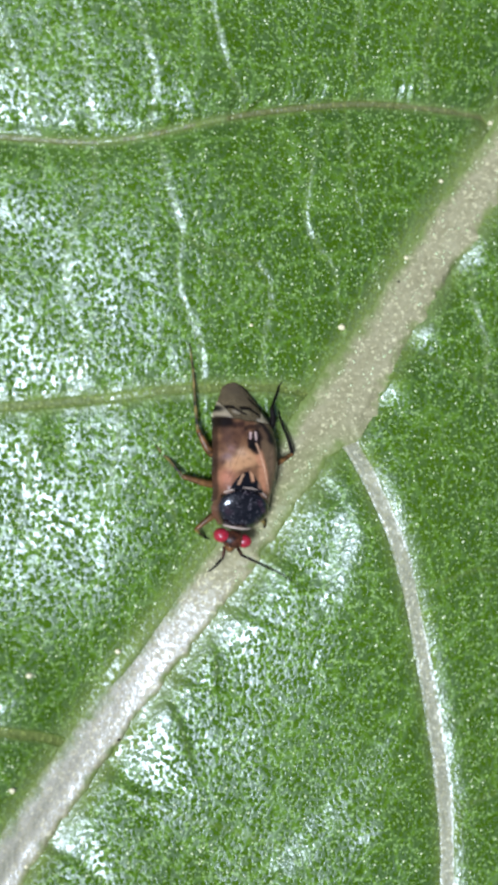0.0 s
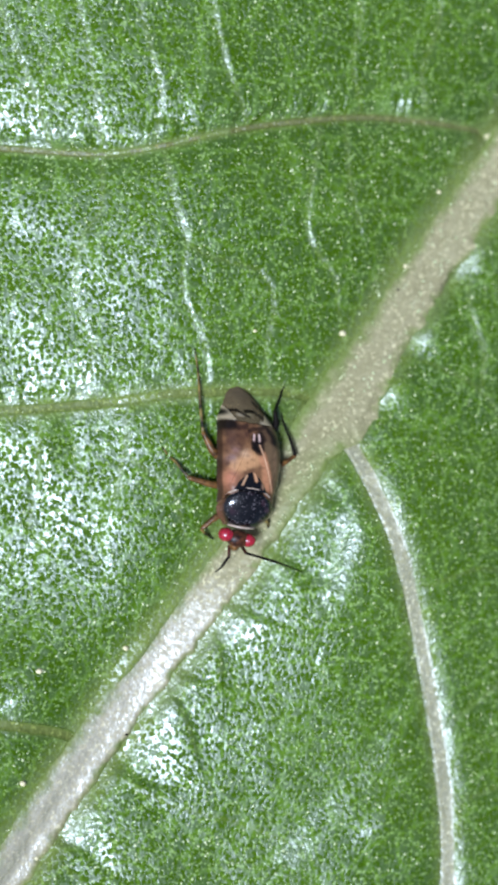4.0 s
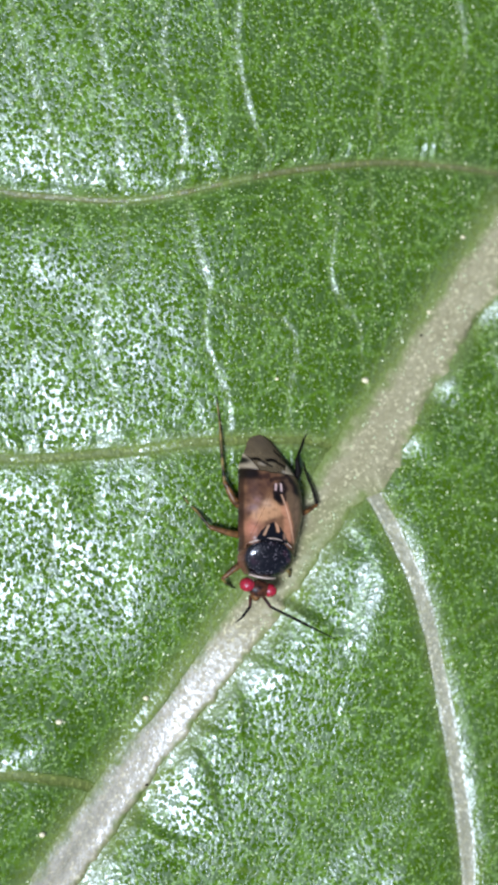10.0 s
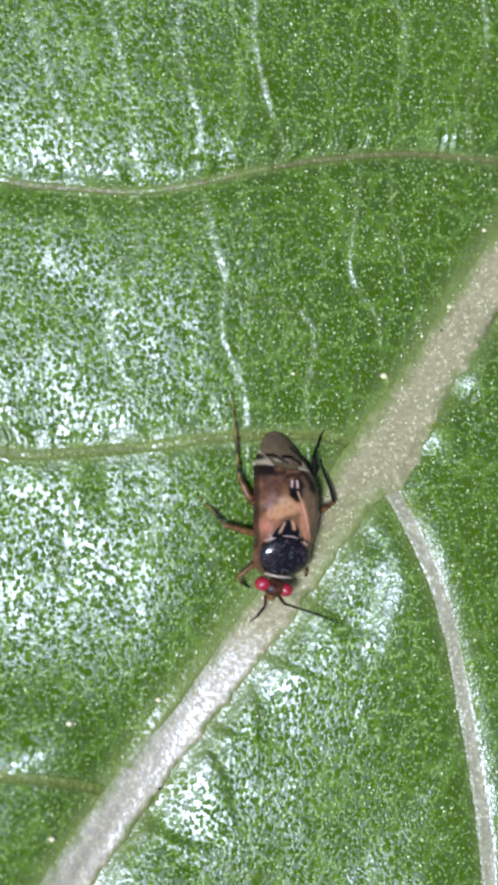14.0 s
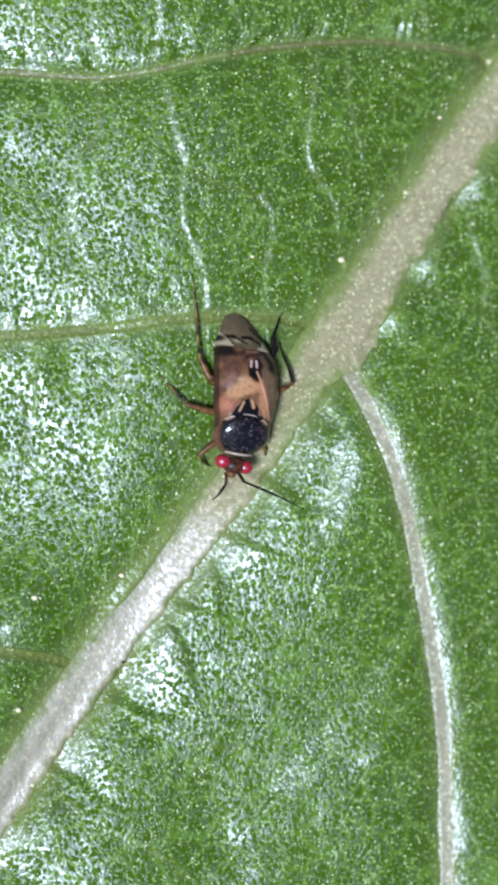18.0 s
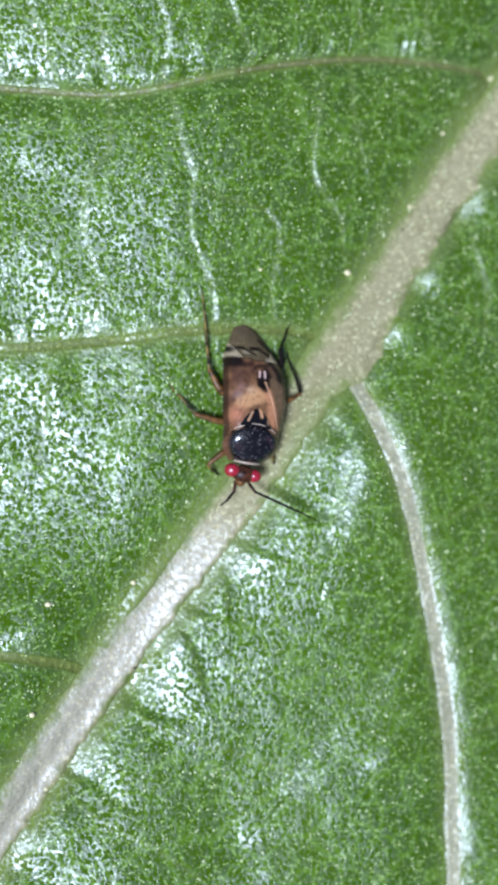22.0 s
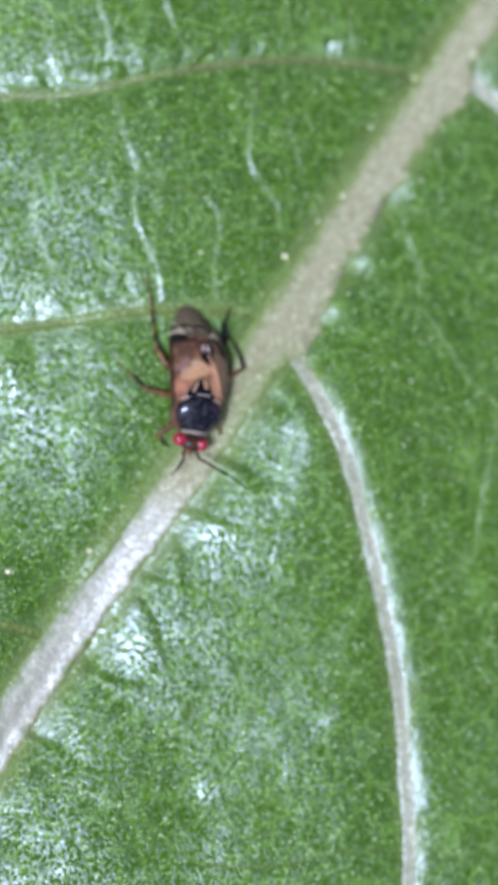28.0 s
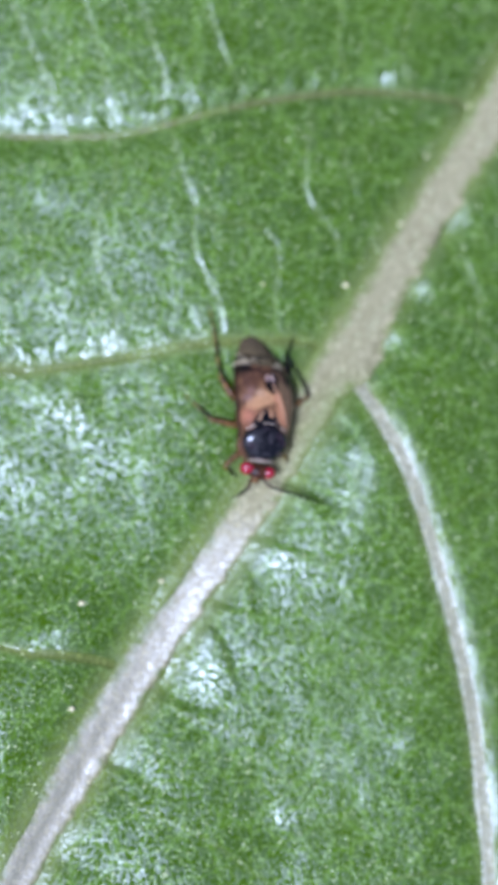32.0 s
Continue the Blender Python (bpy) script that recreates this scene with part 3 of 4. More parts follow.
def build_blade():
    xs, ys = np.arange(X0, X1 + 1e-6, STEP), np.arange(Y0, Y1 + 1e-6, STEP)
    nx, ny = len(xs), len(ys)
    gx, gy = (a.ravel() for a in np.meshgrid(xs, ys))
    inner = grid_faces(ny, nx)
    # rings from the border of the fine field out to the leaf's edge
    border = np.concatenate([np.arange(nx), nx * np.arange(1, ny) + nx - 1, nx * ny - 2 - np.arange(nx - 1), nx * np.arange(ny - 2, 0, -1)])
    bx, by = gx[border], gy[border]
    axis = np.array([0.64, 0.77])
    across = np.array([-axis[1], axis[0]])
    s = np.linspace(0, 1, 300)
    half = 40 * np.sin(np.pi * s**0.8) ** 0.75
    way = -68 + 118 * s
    edge = np.concatenate([way[:, None] * axis + half[:, None] * across, (way[:, None] * axis - half[:, None] * across)[::-1]])
    ang = np.arctan2(edge[:, 1], edge[:, 0])
    order = np.argsort(ang)
    rad = np.interp(np.arctan2(by, bx), ang[order], np.hypot(*edge[order].T), period=2 * np.pi)
    here = np.hypot(bx, by)
    rings, count = [], len(border)
    for k in (np.arange(1, 15) / 14) ** 1.5:
        r = here + (rad - here) * k
        wave = 1 + 0.012 * k * np.sin(np.arctan2(by, bx) * 60)
        rings.append((bx / here * r * wave, by / here * r * wave))
    rx = np.concatenate([a for a, _ in rings])
    ry = np.concatenate([b for _, b in rings])
    x, y = np.concatenate([gx, rx]), np.concatenate([gy, ry])
    h, pale, sleek = relief(x, y, wax_too=True)
    n0 = nx * ny
    idx = np.concatenate([border[None, :], n0 + np.arange(14 * count).reshape(14, count)])
    a, b = idx[:-1], np.roll(idx[:-1], -1, 1)
    c, d = np.roll(idx[1:], -1, 1), idx[1:]
    ring_faces = np.stack([a, d, c, b], -1).reshape(-1, 4)
    # the underside, 0.3 mm below
    n1 = len(x)
    outer = idx[-1]
    low = [(x[outer], y[outer], h[outer] - 0.3)]
    for k in (0.6, 0.25, 0.02):
        ux, uy = x[outer] * k, y[outer] * k
        low.append((ux, uy, relief(ux, uy, False)[0] - 0.75))
    vx, vy, vz = (np.concatenate([l[i] for l in low]) for i in range(3))
    idl = np.concatenate([outer[None, :], n1 + np.arange(4 * count).reshape(4, count)])
    a, b = idl[:-1], np.roll(idl[:-1], -1, 1)
    c, d = np.roll(idl[1:], -1, 1), idl[1:]
    under = np.stack([a, d, c, b], -1).reshape(-1, 4)
    v = np.stack([np.concatenate([x, vx]), np.concatenate([y, vy]), np.concatenate([h, vz])], 1)
    sheet("blade", v, np.concatenate([inner, ring_faces, under]), LEAF, leaf, fac=np.concatenate([pale, 0 * vx]), sleek=np.concatenate([sleek, 0 * vx]))


def build_vein(name, points, half, rise, material, label, step=0.06, taper=None, lift=0.004, slant=False, wax=None, delta=None):
    """A vein as a low rounded strip lying in its groove, its rims sinking unevenly into the blade."""
    p = along(points, step)
    d = np.gradient(p, axis=0)
    d /= np.linalg.norm(d, axis=1)[:, None]
    side = np.stack([-d[:, 1], d[:, 0]], 1)
    s = np.cumsum(np.r_[0, np.hypot(*np.diff(p, axis=0).T)])
    u = np.linspace(-1, 1, 25)
    wob = 1 + 0.06 * vnoise(s, 0 * s, 1.4, 5) + 0.04 * vnoise(s, 0 * s, 0.5, 6)
    w = half * wob * (taper(p) if taper else 1.0)
    rims = 1 if slant else 1 + 0.08 * np.where(u[None, :] > 0, vnoise(s, 0 * s, 0.42, 63)[:, None], 0.6 * vnoise(s, 0 * s, 0.5, 64)[:, None]) + 0.09 * np.where(u[None, :] > 0, vnoise(s, 0 * s, 0.15, 65)[:, None], 0.5 * vnoise(s, 0 * s, 0.17, 66)[:, None])
    w = w[:, None] * rims * (1 + (delta(p[:, 1])[:, None] if delta else 0.0) * (u > 0))
    x = (p[:, 0][:, None] + side[:, 0][:, None] * w * u).ravel()
    y = (p[:, 1][:, None] + side[:, 1][:, None] * w * u).ravel()
    base = relief(x, y, False, name != "midrib")[0]
    uu = np.tile(u, len(p))
    ragged = 0.5 * vnoise(x, y, 0.30, 61) + 0.35 * vnoise(x, y, 0.12, 62)
    if slant:
        section = np.interp(uu, [-1, -0.6, -0.25, 0.1, 0.7, 1.0], [-0.03, 0.004, 0.004, -0.004, -0.03, -0.02])
        pale = np.clip((uu + 1.0) / 0.4 + 0.5 * ragged, 0, 1) * np.clip((1 - uu) / 0.45 + 0.6 * ragged, 0, 1)
    elif name == "midrib":
        section = rise * (1 - np.abs(uu) ** 2.2) - 0.05 * np.abs(uu) ** 6 + 0.13 * uu * (1 - uu**2) * np.clip((-2.2 - y) / 1.4, 0, 1)
        pale = np.where(uu > 0, np.clip((1 - uu) / 0.34 + 0.05 + 1.1 * ragged + 2.5 * np.repeat(np.clip(delta(p[:, 1]) - 0.26, 0, 1), len(u)), 0, 1), np.clip((1 + uu) / 0.55 - 0.15 + 0.6 * ragged, 0, 1))
        # the insect's soft shadow, painted as greener skin where it sits beside the midrib
        pale = pale * (1 - 0.55 * np.clip(uu + 0.35 + 0.5 * ragged, 0, 1) * np.exp(-(((y + 0.35) / 1.35) ** 4)))
    else:
        section = rise * (1 - np.abs(uu) ** 2.2)
        pale = np.clip((1 - np.abs(uu)) / 0.4, 0, 1) ** 0.8
    z = base + section + lift + 0.010 * vnoise(x, y, 0.22, 8) + 0.012 * vnoise(x, y, 0.6, 9)
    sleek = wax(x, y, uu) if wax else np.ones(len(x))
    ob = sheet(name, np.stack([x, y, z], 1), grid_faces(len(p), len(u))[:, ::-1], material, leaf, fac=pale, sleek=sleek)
    return tagged(ob, label)


def fork(y):
    """How far the midrib widens on one side where the side vein leaves it."""
    return 0.45 * np.exp(-(((y - 1.40) / np.where(y > 1.40, 1.0, 0.36)) ** 2)) + 0.5 * np.exp(-(((y - 8.9) / 0.7) ** 2)) + 0.26 * np.clip((y - 1.4) / 0.8, 0, 1) * np.clip(9.5 - y, 0, 1)


def midrib_sheen(x, y, u):
    """The lower midrib's sheen, put into its gloss and colour; the skin stays dull up to the insect."""
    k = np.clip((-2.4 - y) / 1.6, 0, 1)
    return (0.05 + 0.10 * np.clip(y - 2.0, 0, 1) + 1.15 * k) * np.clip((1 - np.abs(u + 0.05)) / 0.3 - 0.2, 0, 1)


build_blade()
build_vein("midrib", MID, 0.57, 0.085, MIDRIB, "broad pale cream midrib", taper=lambda p: np.clip(1.04 - 0.006 * (p[:, 1] + 1), 0.8, 1.3) * (1 + 0.08 * np.exp(-((p[:, 1] - 2.0) / 1.0) ** 2)), wax=midrib_sheen, delta=fork)
for pts, half, depth, width, sort in SIDE:
    if sort == "side":
        build_vein("side_vein", pts, half * 1.1, -0.075, SIDEVEIN, "pale whitish side vein", lift=0.02, slant=True, taper=lambda p, a=pts[0]: 1 + 1.1 * np.exp(-(np.hypot(p[:, 0] - a[0], p[:, 1] - a[1]) / 1.0) ** 2))
    else:
        build_vein("side_vein", pts, half * (1.15 if half > 0.072 else 2.0), -0.02, FLATVEIN if sort == "flat" else THINVEIN, "thin yellowish green side vein" if sort == "flat" else "thin brownish green side vein", lift=0.004)

# tiny pale dots that stand in for glints scattered over the face
def build_glints():
    rng = np.random.RandomState(3)
    count = 11000
    x, y = rng.uniform(-9.5, 12, count), rng.uniform(-14.5, 15, count)
    keep = rng.uniform(0, 1, count) < 0.62 + 0.45 * vnoise(x, y, 1.1, 51)
    x, y = x[keep], y[keep]
    # more of them on the midrib, denser towards its rims
    p = along(MID, 0.02)
    p = p[(p[:, 1] > -2.5) & (p[:, 1] < 15)]
    p = p[rng.randint(0, len(p), 550)]
    u = rng.uniform(-1, 1, len(p))
    u = 0.78 * np.sign(u) * np.abs(u) ** 0.6
    mx, my = p[:, 0] + 0.77 * 0.58 * u, p[:, 1] - 0.64 * 0.58 * u
    on = np.concatenate([np.zeros(len(x), bool), np.ones(len(mx), bool)])
    x, y = np.concatenate([x, mx]), np.concatenate([y, my])
    count = len(x)
    z = relief(x, y)[0]
    z[on] = relief(mx, my, False, False)[0] + 0.085 * (1 - np.abs(u) ** 2.2) + 0.01
    r = 0.012 + 0.024 * rng.uniform(0, 1, count) ** 3
    long = rng.uniform(0.9, 1.7, count)
    turn = rng.normal(0.25, 0.6, count)
    sv, sf = ellipsoid((0, 0, 0), (1, 1, 1), 5, 7)
    v = sv[None] * r[:, None, None] * np.array([1, 1, 0.7])
    v[:, :, 1] *= long[:, None]
    c, k = np.cos(turn)[:, None], np.sin(turn)[:, None]
    v = np.stack([v[:, :, 0] * c + v[:, :, 1] * k, v[:, :, 1] * c - v[:, :, 0] * k, v[:, :, 2]], -1)
    v = v + np.stack([x, y, z + 0.3 * r], 1)[:, None]
    f = sf[None] + (np.arange(count) * len(sv))[:, None, None]
    ob = sheet("glint_dot", v.reshape(-1, 3), f.reshape(-1, 4), GLINT, leaf)
    tagged(ob, "tiny pale dots for glints scattered over the leaf", kind="stuff")


build_glints()

# pale grains lying on the leaf
GRAINS = [(2.46, 3.62, 0.09), (4.26, 5.41, 0.07), (1.24, 0.28, 0.09), (-3.11, -4.25, 0.075), (-5.30, -4.74, 0.08), (-5.68, -7.47, 0.08), (5.18, 7.36, 0.06), (-5.30, -9.39, 0.10), (0.05, 3.62, 0.05), (6.73, 8.96, 0.08)]
for i, (x, y, r) in enumerate(GRAINS):
    v, f = ellipsoid((0, 0, 0), (r, r * 0.85, r * 0.8), 12, 16)
    v = v * (1 + 0.14 * vnoise(v[:, 0] + i, v[:, 1] + v[:, 2], 0.06, i)[:, None])
    g = sheet("pollen_grain", v, f, GRAIN, at=(x, y, max(height(x, y), height(x + 0.04, y)) + r * 0.3))
    tagged(g, "pale cream grain lying on the green leaf", "grain", "grains on the leaf")

# two dark crumbs beside the midrib
for x, y, r in ((-3.06, -6.41, 0.045), (4.03, 4.80, 0.04)):
    v, f = ellipsoid((0, 0, 0), (r, r * 0.8, r * 0.7), 10, 12)
    v = v * (1 + 0.25 * vnoise(v[:, 0] + x, v[:, 1] + v[:, 2], 0.03, 9)[:, None])
    tagged(sheet("dark_crumb", v, f, BLACK, at=(x, y, relief(np.array([x]), np.array([y]), False, False)[0][0] + 0.05 + r * 0.3)), "tiny black crumb of dirt on the pale midrib", "crumb", "crumbs on the leaf")

# ---- the insect ----
BUG_AT, BUG_TURN, BUG_NOD = (-0.185, -0.005), -8.0, -6.0
BUG_GROUND = height(*BUG_AT)
BUG_Z = BUG_GROUND + 0.10
insect = tagged(new("insect"), "small brown bug with red eyes resting on the leaf", "insect")
insect.matrix_basis = pose(BUG_AT[0] * MM, BUG_AT[1] * MM, BUG_Z * MM, BUG_NOD, 0, BUG_TURN)
TO_BUG = pose(BUG_AT[0], BUG_AT[1], BUG_Z, BUG_NOD, 0, BUG_TURN).inverted()


def body_half(y):
    return np.interp(y, [-0.5, -0.2, 0.3, 0.8, 1.2, 1.5, 1.8, 2.0, 2.11, 2.17], [0.70, 0.77, 0.81, 0.80, 0.75, 0.66, 0.55, 0.44, 0.34, 0.20])


def back(x, y):
    """Height of the folded wings' surface."""
    top = np.interp(y, [-0.8, -0.4, 0.4, 1.0, 1.3, 1.6, 2.2], [0.86, 0.90, 0.90, 0.84, 0.74, 0.58, 0.36])
    u = np.clip(np.abs(x) / (body_half(y) + 1e-6), 0, 1.05)
    return top - 0.16 * u**2 - 0.26 * u**7


def spot(x, y, cx, cy, rx, ry, hard=2.0):
    return np.exp(-((((x - cx) / rx) ** 2 + ((y - cy) / ry) ** 2) ** hard))


def blend(c, k, color):
    return c * (1 - k[:, None]) + np.array(color) * k[:, None]


def bar(x, y, ax, ay, bx, by, wide):
    """A soft-edged stroke from a to b."""
    ex, ey = bx - ax, by - ay
    k = np.clip(((x - ax) * ex + (y - ay) * ey) / (ex * ex + ey * ey), 0, 1)
    d = np.hypot(x - ax - k * ex, y - ay - k * ey)
    return 1 / (1 + np.exp(np.clip((d - wide) / (0.16 * wide), -30, 30)))


def seam_at(y):
    """Where the pale seam between the wing's plates runs, from the middle."""
    return np.clip(0.52 - 0.36 * (y + 0.31) / 0.96, 0.10, 0.6)


INK = (0.004, 0.003, 0.003)


def wing_tint(x, y):
    n, m = vnoise(x, y, 0.22, 11), vnoise(x, y, 0.11, 12)
    wx, wy = x + 0.05 * m, y + 0.05 * n
    c = np.tile(np.array([0.21, 0.10, 0.046]), (len(x), 1))
    c = blend(c, np.clip(0.5 + 0.7 * n + 0.3 * m, 0, 1) * 0.8, (0.078, 0.034, 0.018))
    c = blend(c, bar(wx, wy, -0.42, 0.14, 0.04, 0.38, 0.17) * 0.8, (0.52, 0.27, 0.125))
    c = blend(c, spot(wx, wy, -0.22, 0.44, 0.12, 0.10, 1.0) * 0.7, (0.56, 0.34, 0.20))
    c = blend(c, spot(wx, wy, -0.56, 0.30, 0.13, 0.10, 1.0) * 0.7, (0.17, 0.105, 0.10))
    c = blend(c, spot(wx, wy, -0.55, -0.22, 0.20, 0.20, 1.0) * 0.8, (0.42, 0.16, 0.09))
    c = blend(c, spot(wx, wy, -0.46, 0.52, 0.10, 0.10, 1.0) * 0.6, (0.30, 0.16, 0.13))
    c = blend(c, spot(wx, wy, -0.62, 0.72, 0.10, 0.08, 1.5) * 0.7, (0.05, 0.02, 0.014))
    for mx, my, size in ((-0.70, 0.46, 0.07), (-0.62, 0.16, 0.06), (-0.52, 0.80, 0.07), (-0.36, 0.70, 0.05), (0.62, 0.42, 0.06), (0.50, 0.62, 0.06), (-0.18, 0.94, 0.06)):
        c = blend(c, spot(wx, wy, mx, my, size, size * 1.2, 1.0) * 0.65, (0.045, 0.018, 0.014))
    c = blend(c, bar(wx, wy, 0.20, 0.50, 0.40, -0.30, 0.10) * 0.85, (0.46, 0.20, 0.10))
    c = blend(c, np.clip((x - seam_at(y) - 0.04) / 0.08, 0, 1) * (x > 0) * 0.8, (0.13, 0.085, 0.045))
    c = blend(c, bar(wx, wy, 0.58, 0.55, 0.64, 0.00, 0.07) * 0.4, (0.27, 0.16, 0.085))
    c = blend(c, spot(wx, wy, -0.42, 0.96, 0.34, 0.15, 1.0) * 0.6, (0.045, 0.018, 0.012))
    c = blend(c, spot(wx, wy, 0.34, 0.98, 0.20, 0.16, 1.0) * 0.5, (0.05, 0.02, 0.014))
    c = blend(c, bar(wx, wy, -0.82, 1.10, -0.46, 1.13, 0.15) * 0.97, INK)
    c = blend(c, bar(wx, wy, -0.36, 1.02, -0.14, 1.16, 0.05) * 0.8, (0.03, 0.013, 0.010))
    c = blend(c, spot(wx, wy, -0.66, 0.90, 0.10, 0.10) * 0.45, (0.02, 0.010, 0.008))
    c = blend(c, bar(wx, wy, 0.00, 0.84, 0.06, 0.60, 0.10) * 0.97, INK)
    c = blend(c, bar(wx, wy, 0.16, 0.92, 0.16, 0.64, 0.10) * 0.95, INK)
    c = blend(c, bar(wx, wy, 0.04, 0.58, 0.14, 0.52, 0.08) * 0.95, INK)
    c = blend(c, bar(wx, wy, 0.10, 0.78, 0.24, 0.84, 0.09) * 0.9, (0.012, 0.006, 0.005))
    c = blend(c, bar(wx, wy, -0.10, 1.04, 0.26, 1.10, 0.06) * 0.85, (0.02, 0.009, 0.007))
    c = blend(c, bar(x, y, 0.00, 0.80, 0.02, 0.93, 0.028) * 0.95, (0.55, 0.36, 0.31))
    c = blend(c, bar(x, y, 0.15, 0.80, 0.15, 0.95, 0.028) * 0.95, (0.55, 0.38, 0.32))
    c = blend(c, bar(wx, wy, 0.34, 1.22, 0.60, 0.90, 0.085) * 0.95, (0.010, 0.005, 0.004))
    c = blend(c, spot(wx, wy, 0.62, 0.86, 0.18, 0.16) * 0.98, INK)
    c = blend(c, np.exp(-(((x - seam_at(y)) / 0.028) ** 2)) * ((y > -0.45) & (y < 0.70)) * 0.85, (0.62, 0.34, 0.19))
    edge = np.clip((np.abs(x) / body_half(y) - 0.89) / 0.05, 0, 1)
    c = blend(c, edge * np.where(x > 0, 0.9, 0.75), (0.016, 0.008, 0.006))
    c = blend(c, edge * (np.sin(y * 30 + 4 * n) > 0.75) * (x > 0) * 0.8, (0.60, 0.46, 0.28))
    pits = np.clip(vnoise(x + 0.03 * n, y, 0.08, 14) * 1.4 - 0.3, 0, 1)
    return blend(c, pits * 0.3, (0.03, 0.012, 0.008))


def cuneus_tint(x, y):
    c = np.tile(np.array([0.34, 0.27, 0.17]), (len(x), 1))
    c = blend(c, spot(x, y, -0.66, 1.48, 0.20, 0.10) * 0.99, INK)
    c = blend(c, bar(x, y, -0.7, 1.26, -0.3, 1.24, 0.03) * 0.8, (0.03, 0.015, 0.01))
    # right rear edge inked dark for the shade along the body's side
    c = blend(c, bar(x, y, 0.44, 1.66, 0.66, 1.30, 0.06) * 0.95, INK)
    return blend(c, spot(x, y, 0.60, 1.52, 0.16, 0.08) * 0.9, (0.006, 0.004, 0.003))


def membrane_tint(x, y):
    n = vnoise(x, y, 0.2, 17)
    c = np.tile(np.array([0.135, 0.098, 0.052]), (len(x), 1))
    c = blend(c, spot(x, y, -0.05, 2.0, 0.24, 0.16, 1.2) * 0.5, (0.085, 0.064, 0.042))
    c = blend(c, spot(x, y, 0.02, 1.46, 0.12, 0.10, 1.5) * 0.5, (0.30, 0.24, 0.14))
    c = blend(c, spot(x, y, -0.20, 1.42, 0.10, 0.055) * 0.9, (0.45, 0.36, 0.24))
    c = blend(c, spot(x, y, 0.32, 1.27, 0.06, 0.06) * 0.9, (0.50, 0.42, 0.30))
    c = blend(c, np.clip(0.4 + 0.9 * n, 0, 1) * 0.4, (0.07, 0.050, 0.028))
    y1 = y + 0.03 * n
    c = blend(c, bar(x, y1, -0.62, 1.47, -0.25, 1.52, 0.036) * 0.97, INK)
    c = blend(c, bar(x, y1, -0.25, 1.52, 0.02, 1.38, 0.030) * 0.9, INK)
    c = blend(c, bar(x, y1, -0.05, 1.52, 0.17, 1.56, 0.045) * 0.97, INK)
    c = blend(c, bar(x, y1, 0.17, 1.56, 0.38, 1.40, 0.036) * 0.97, INK)
    # shade at the right rear, drawn as a black stroke
    c = blend(c, bar(x, y1, 0.25, 1.80, 0.55, 1.50, 0.045) * 0.8, INK)
    return c


def bend(v):
    """The hind body swings a little aside."""
    w = np.array(v)
    w[:, 0] -= 0.10 * np.clip(w[:, 1], 0, 9) ** 2
    return w


def patch(name, parent, material, y0, y1, left, right, tint, lift=0.0, thick=0.03, rows=150, cols=84, label=""):
    """A plate of the wing cover between two side lines, with turned-down rims."""
    y = np.linspace(y0, y1, rows)
    u = np.linspace(0, 1, cols)
    l, r = left(y), right(y)
    x = l[:, None] + (r - l)[:, None] * u
    yy = y[:, None] + 0 * u
    rim = np.minimum(np.minimum(u, 1 - u)[None, :] * cols, np.minimum(np.linspace(0, 1, rows), 1 - np.linspace(0, 1, rows))[:, None] * rows)
    z = back(x, yy) + lift - 0.35 * thick * np.exp(-rim / 0.7)
    v = np.stack([x.ravel(), yy.ravel(), z.ravel()], 1)
    low = v - np.array([0, 0, thick])
    f = grid_faces(rows, cols)
    g = f[:, ::-1] + len(v)
    idx = np.arange(rows * cols).reshape(rows, cols)
    loop = np.concatenate([idx[0, :], idx[1:, -1], idx[-1, -2::-1], idx[-2:0:-1, 0]])
    nxt = np.roll(loop, -1)
    wall = np.stack([loop, loop + len(v), nxt + len(v), nxt], 1)
    both = np.concatenate([v, low])
    tints = tint(both[:, 0], both[:, 1])
    ob = sheet(name, bend(both), np.concatenate([f, g, wall]), material, parent, colors=tints)
    return tagged(ob, label) if label else ob


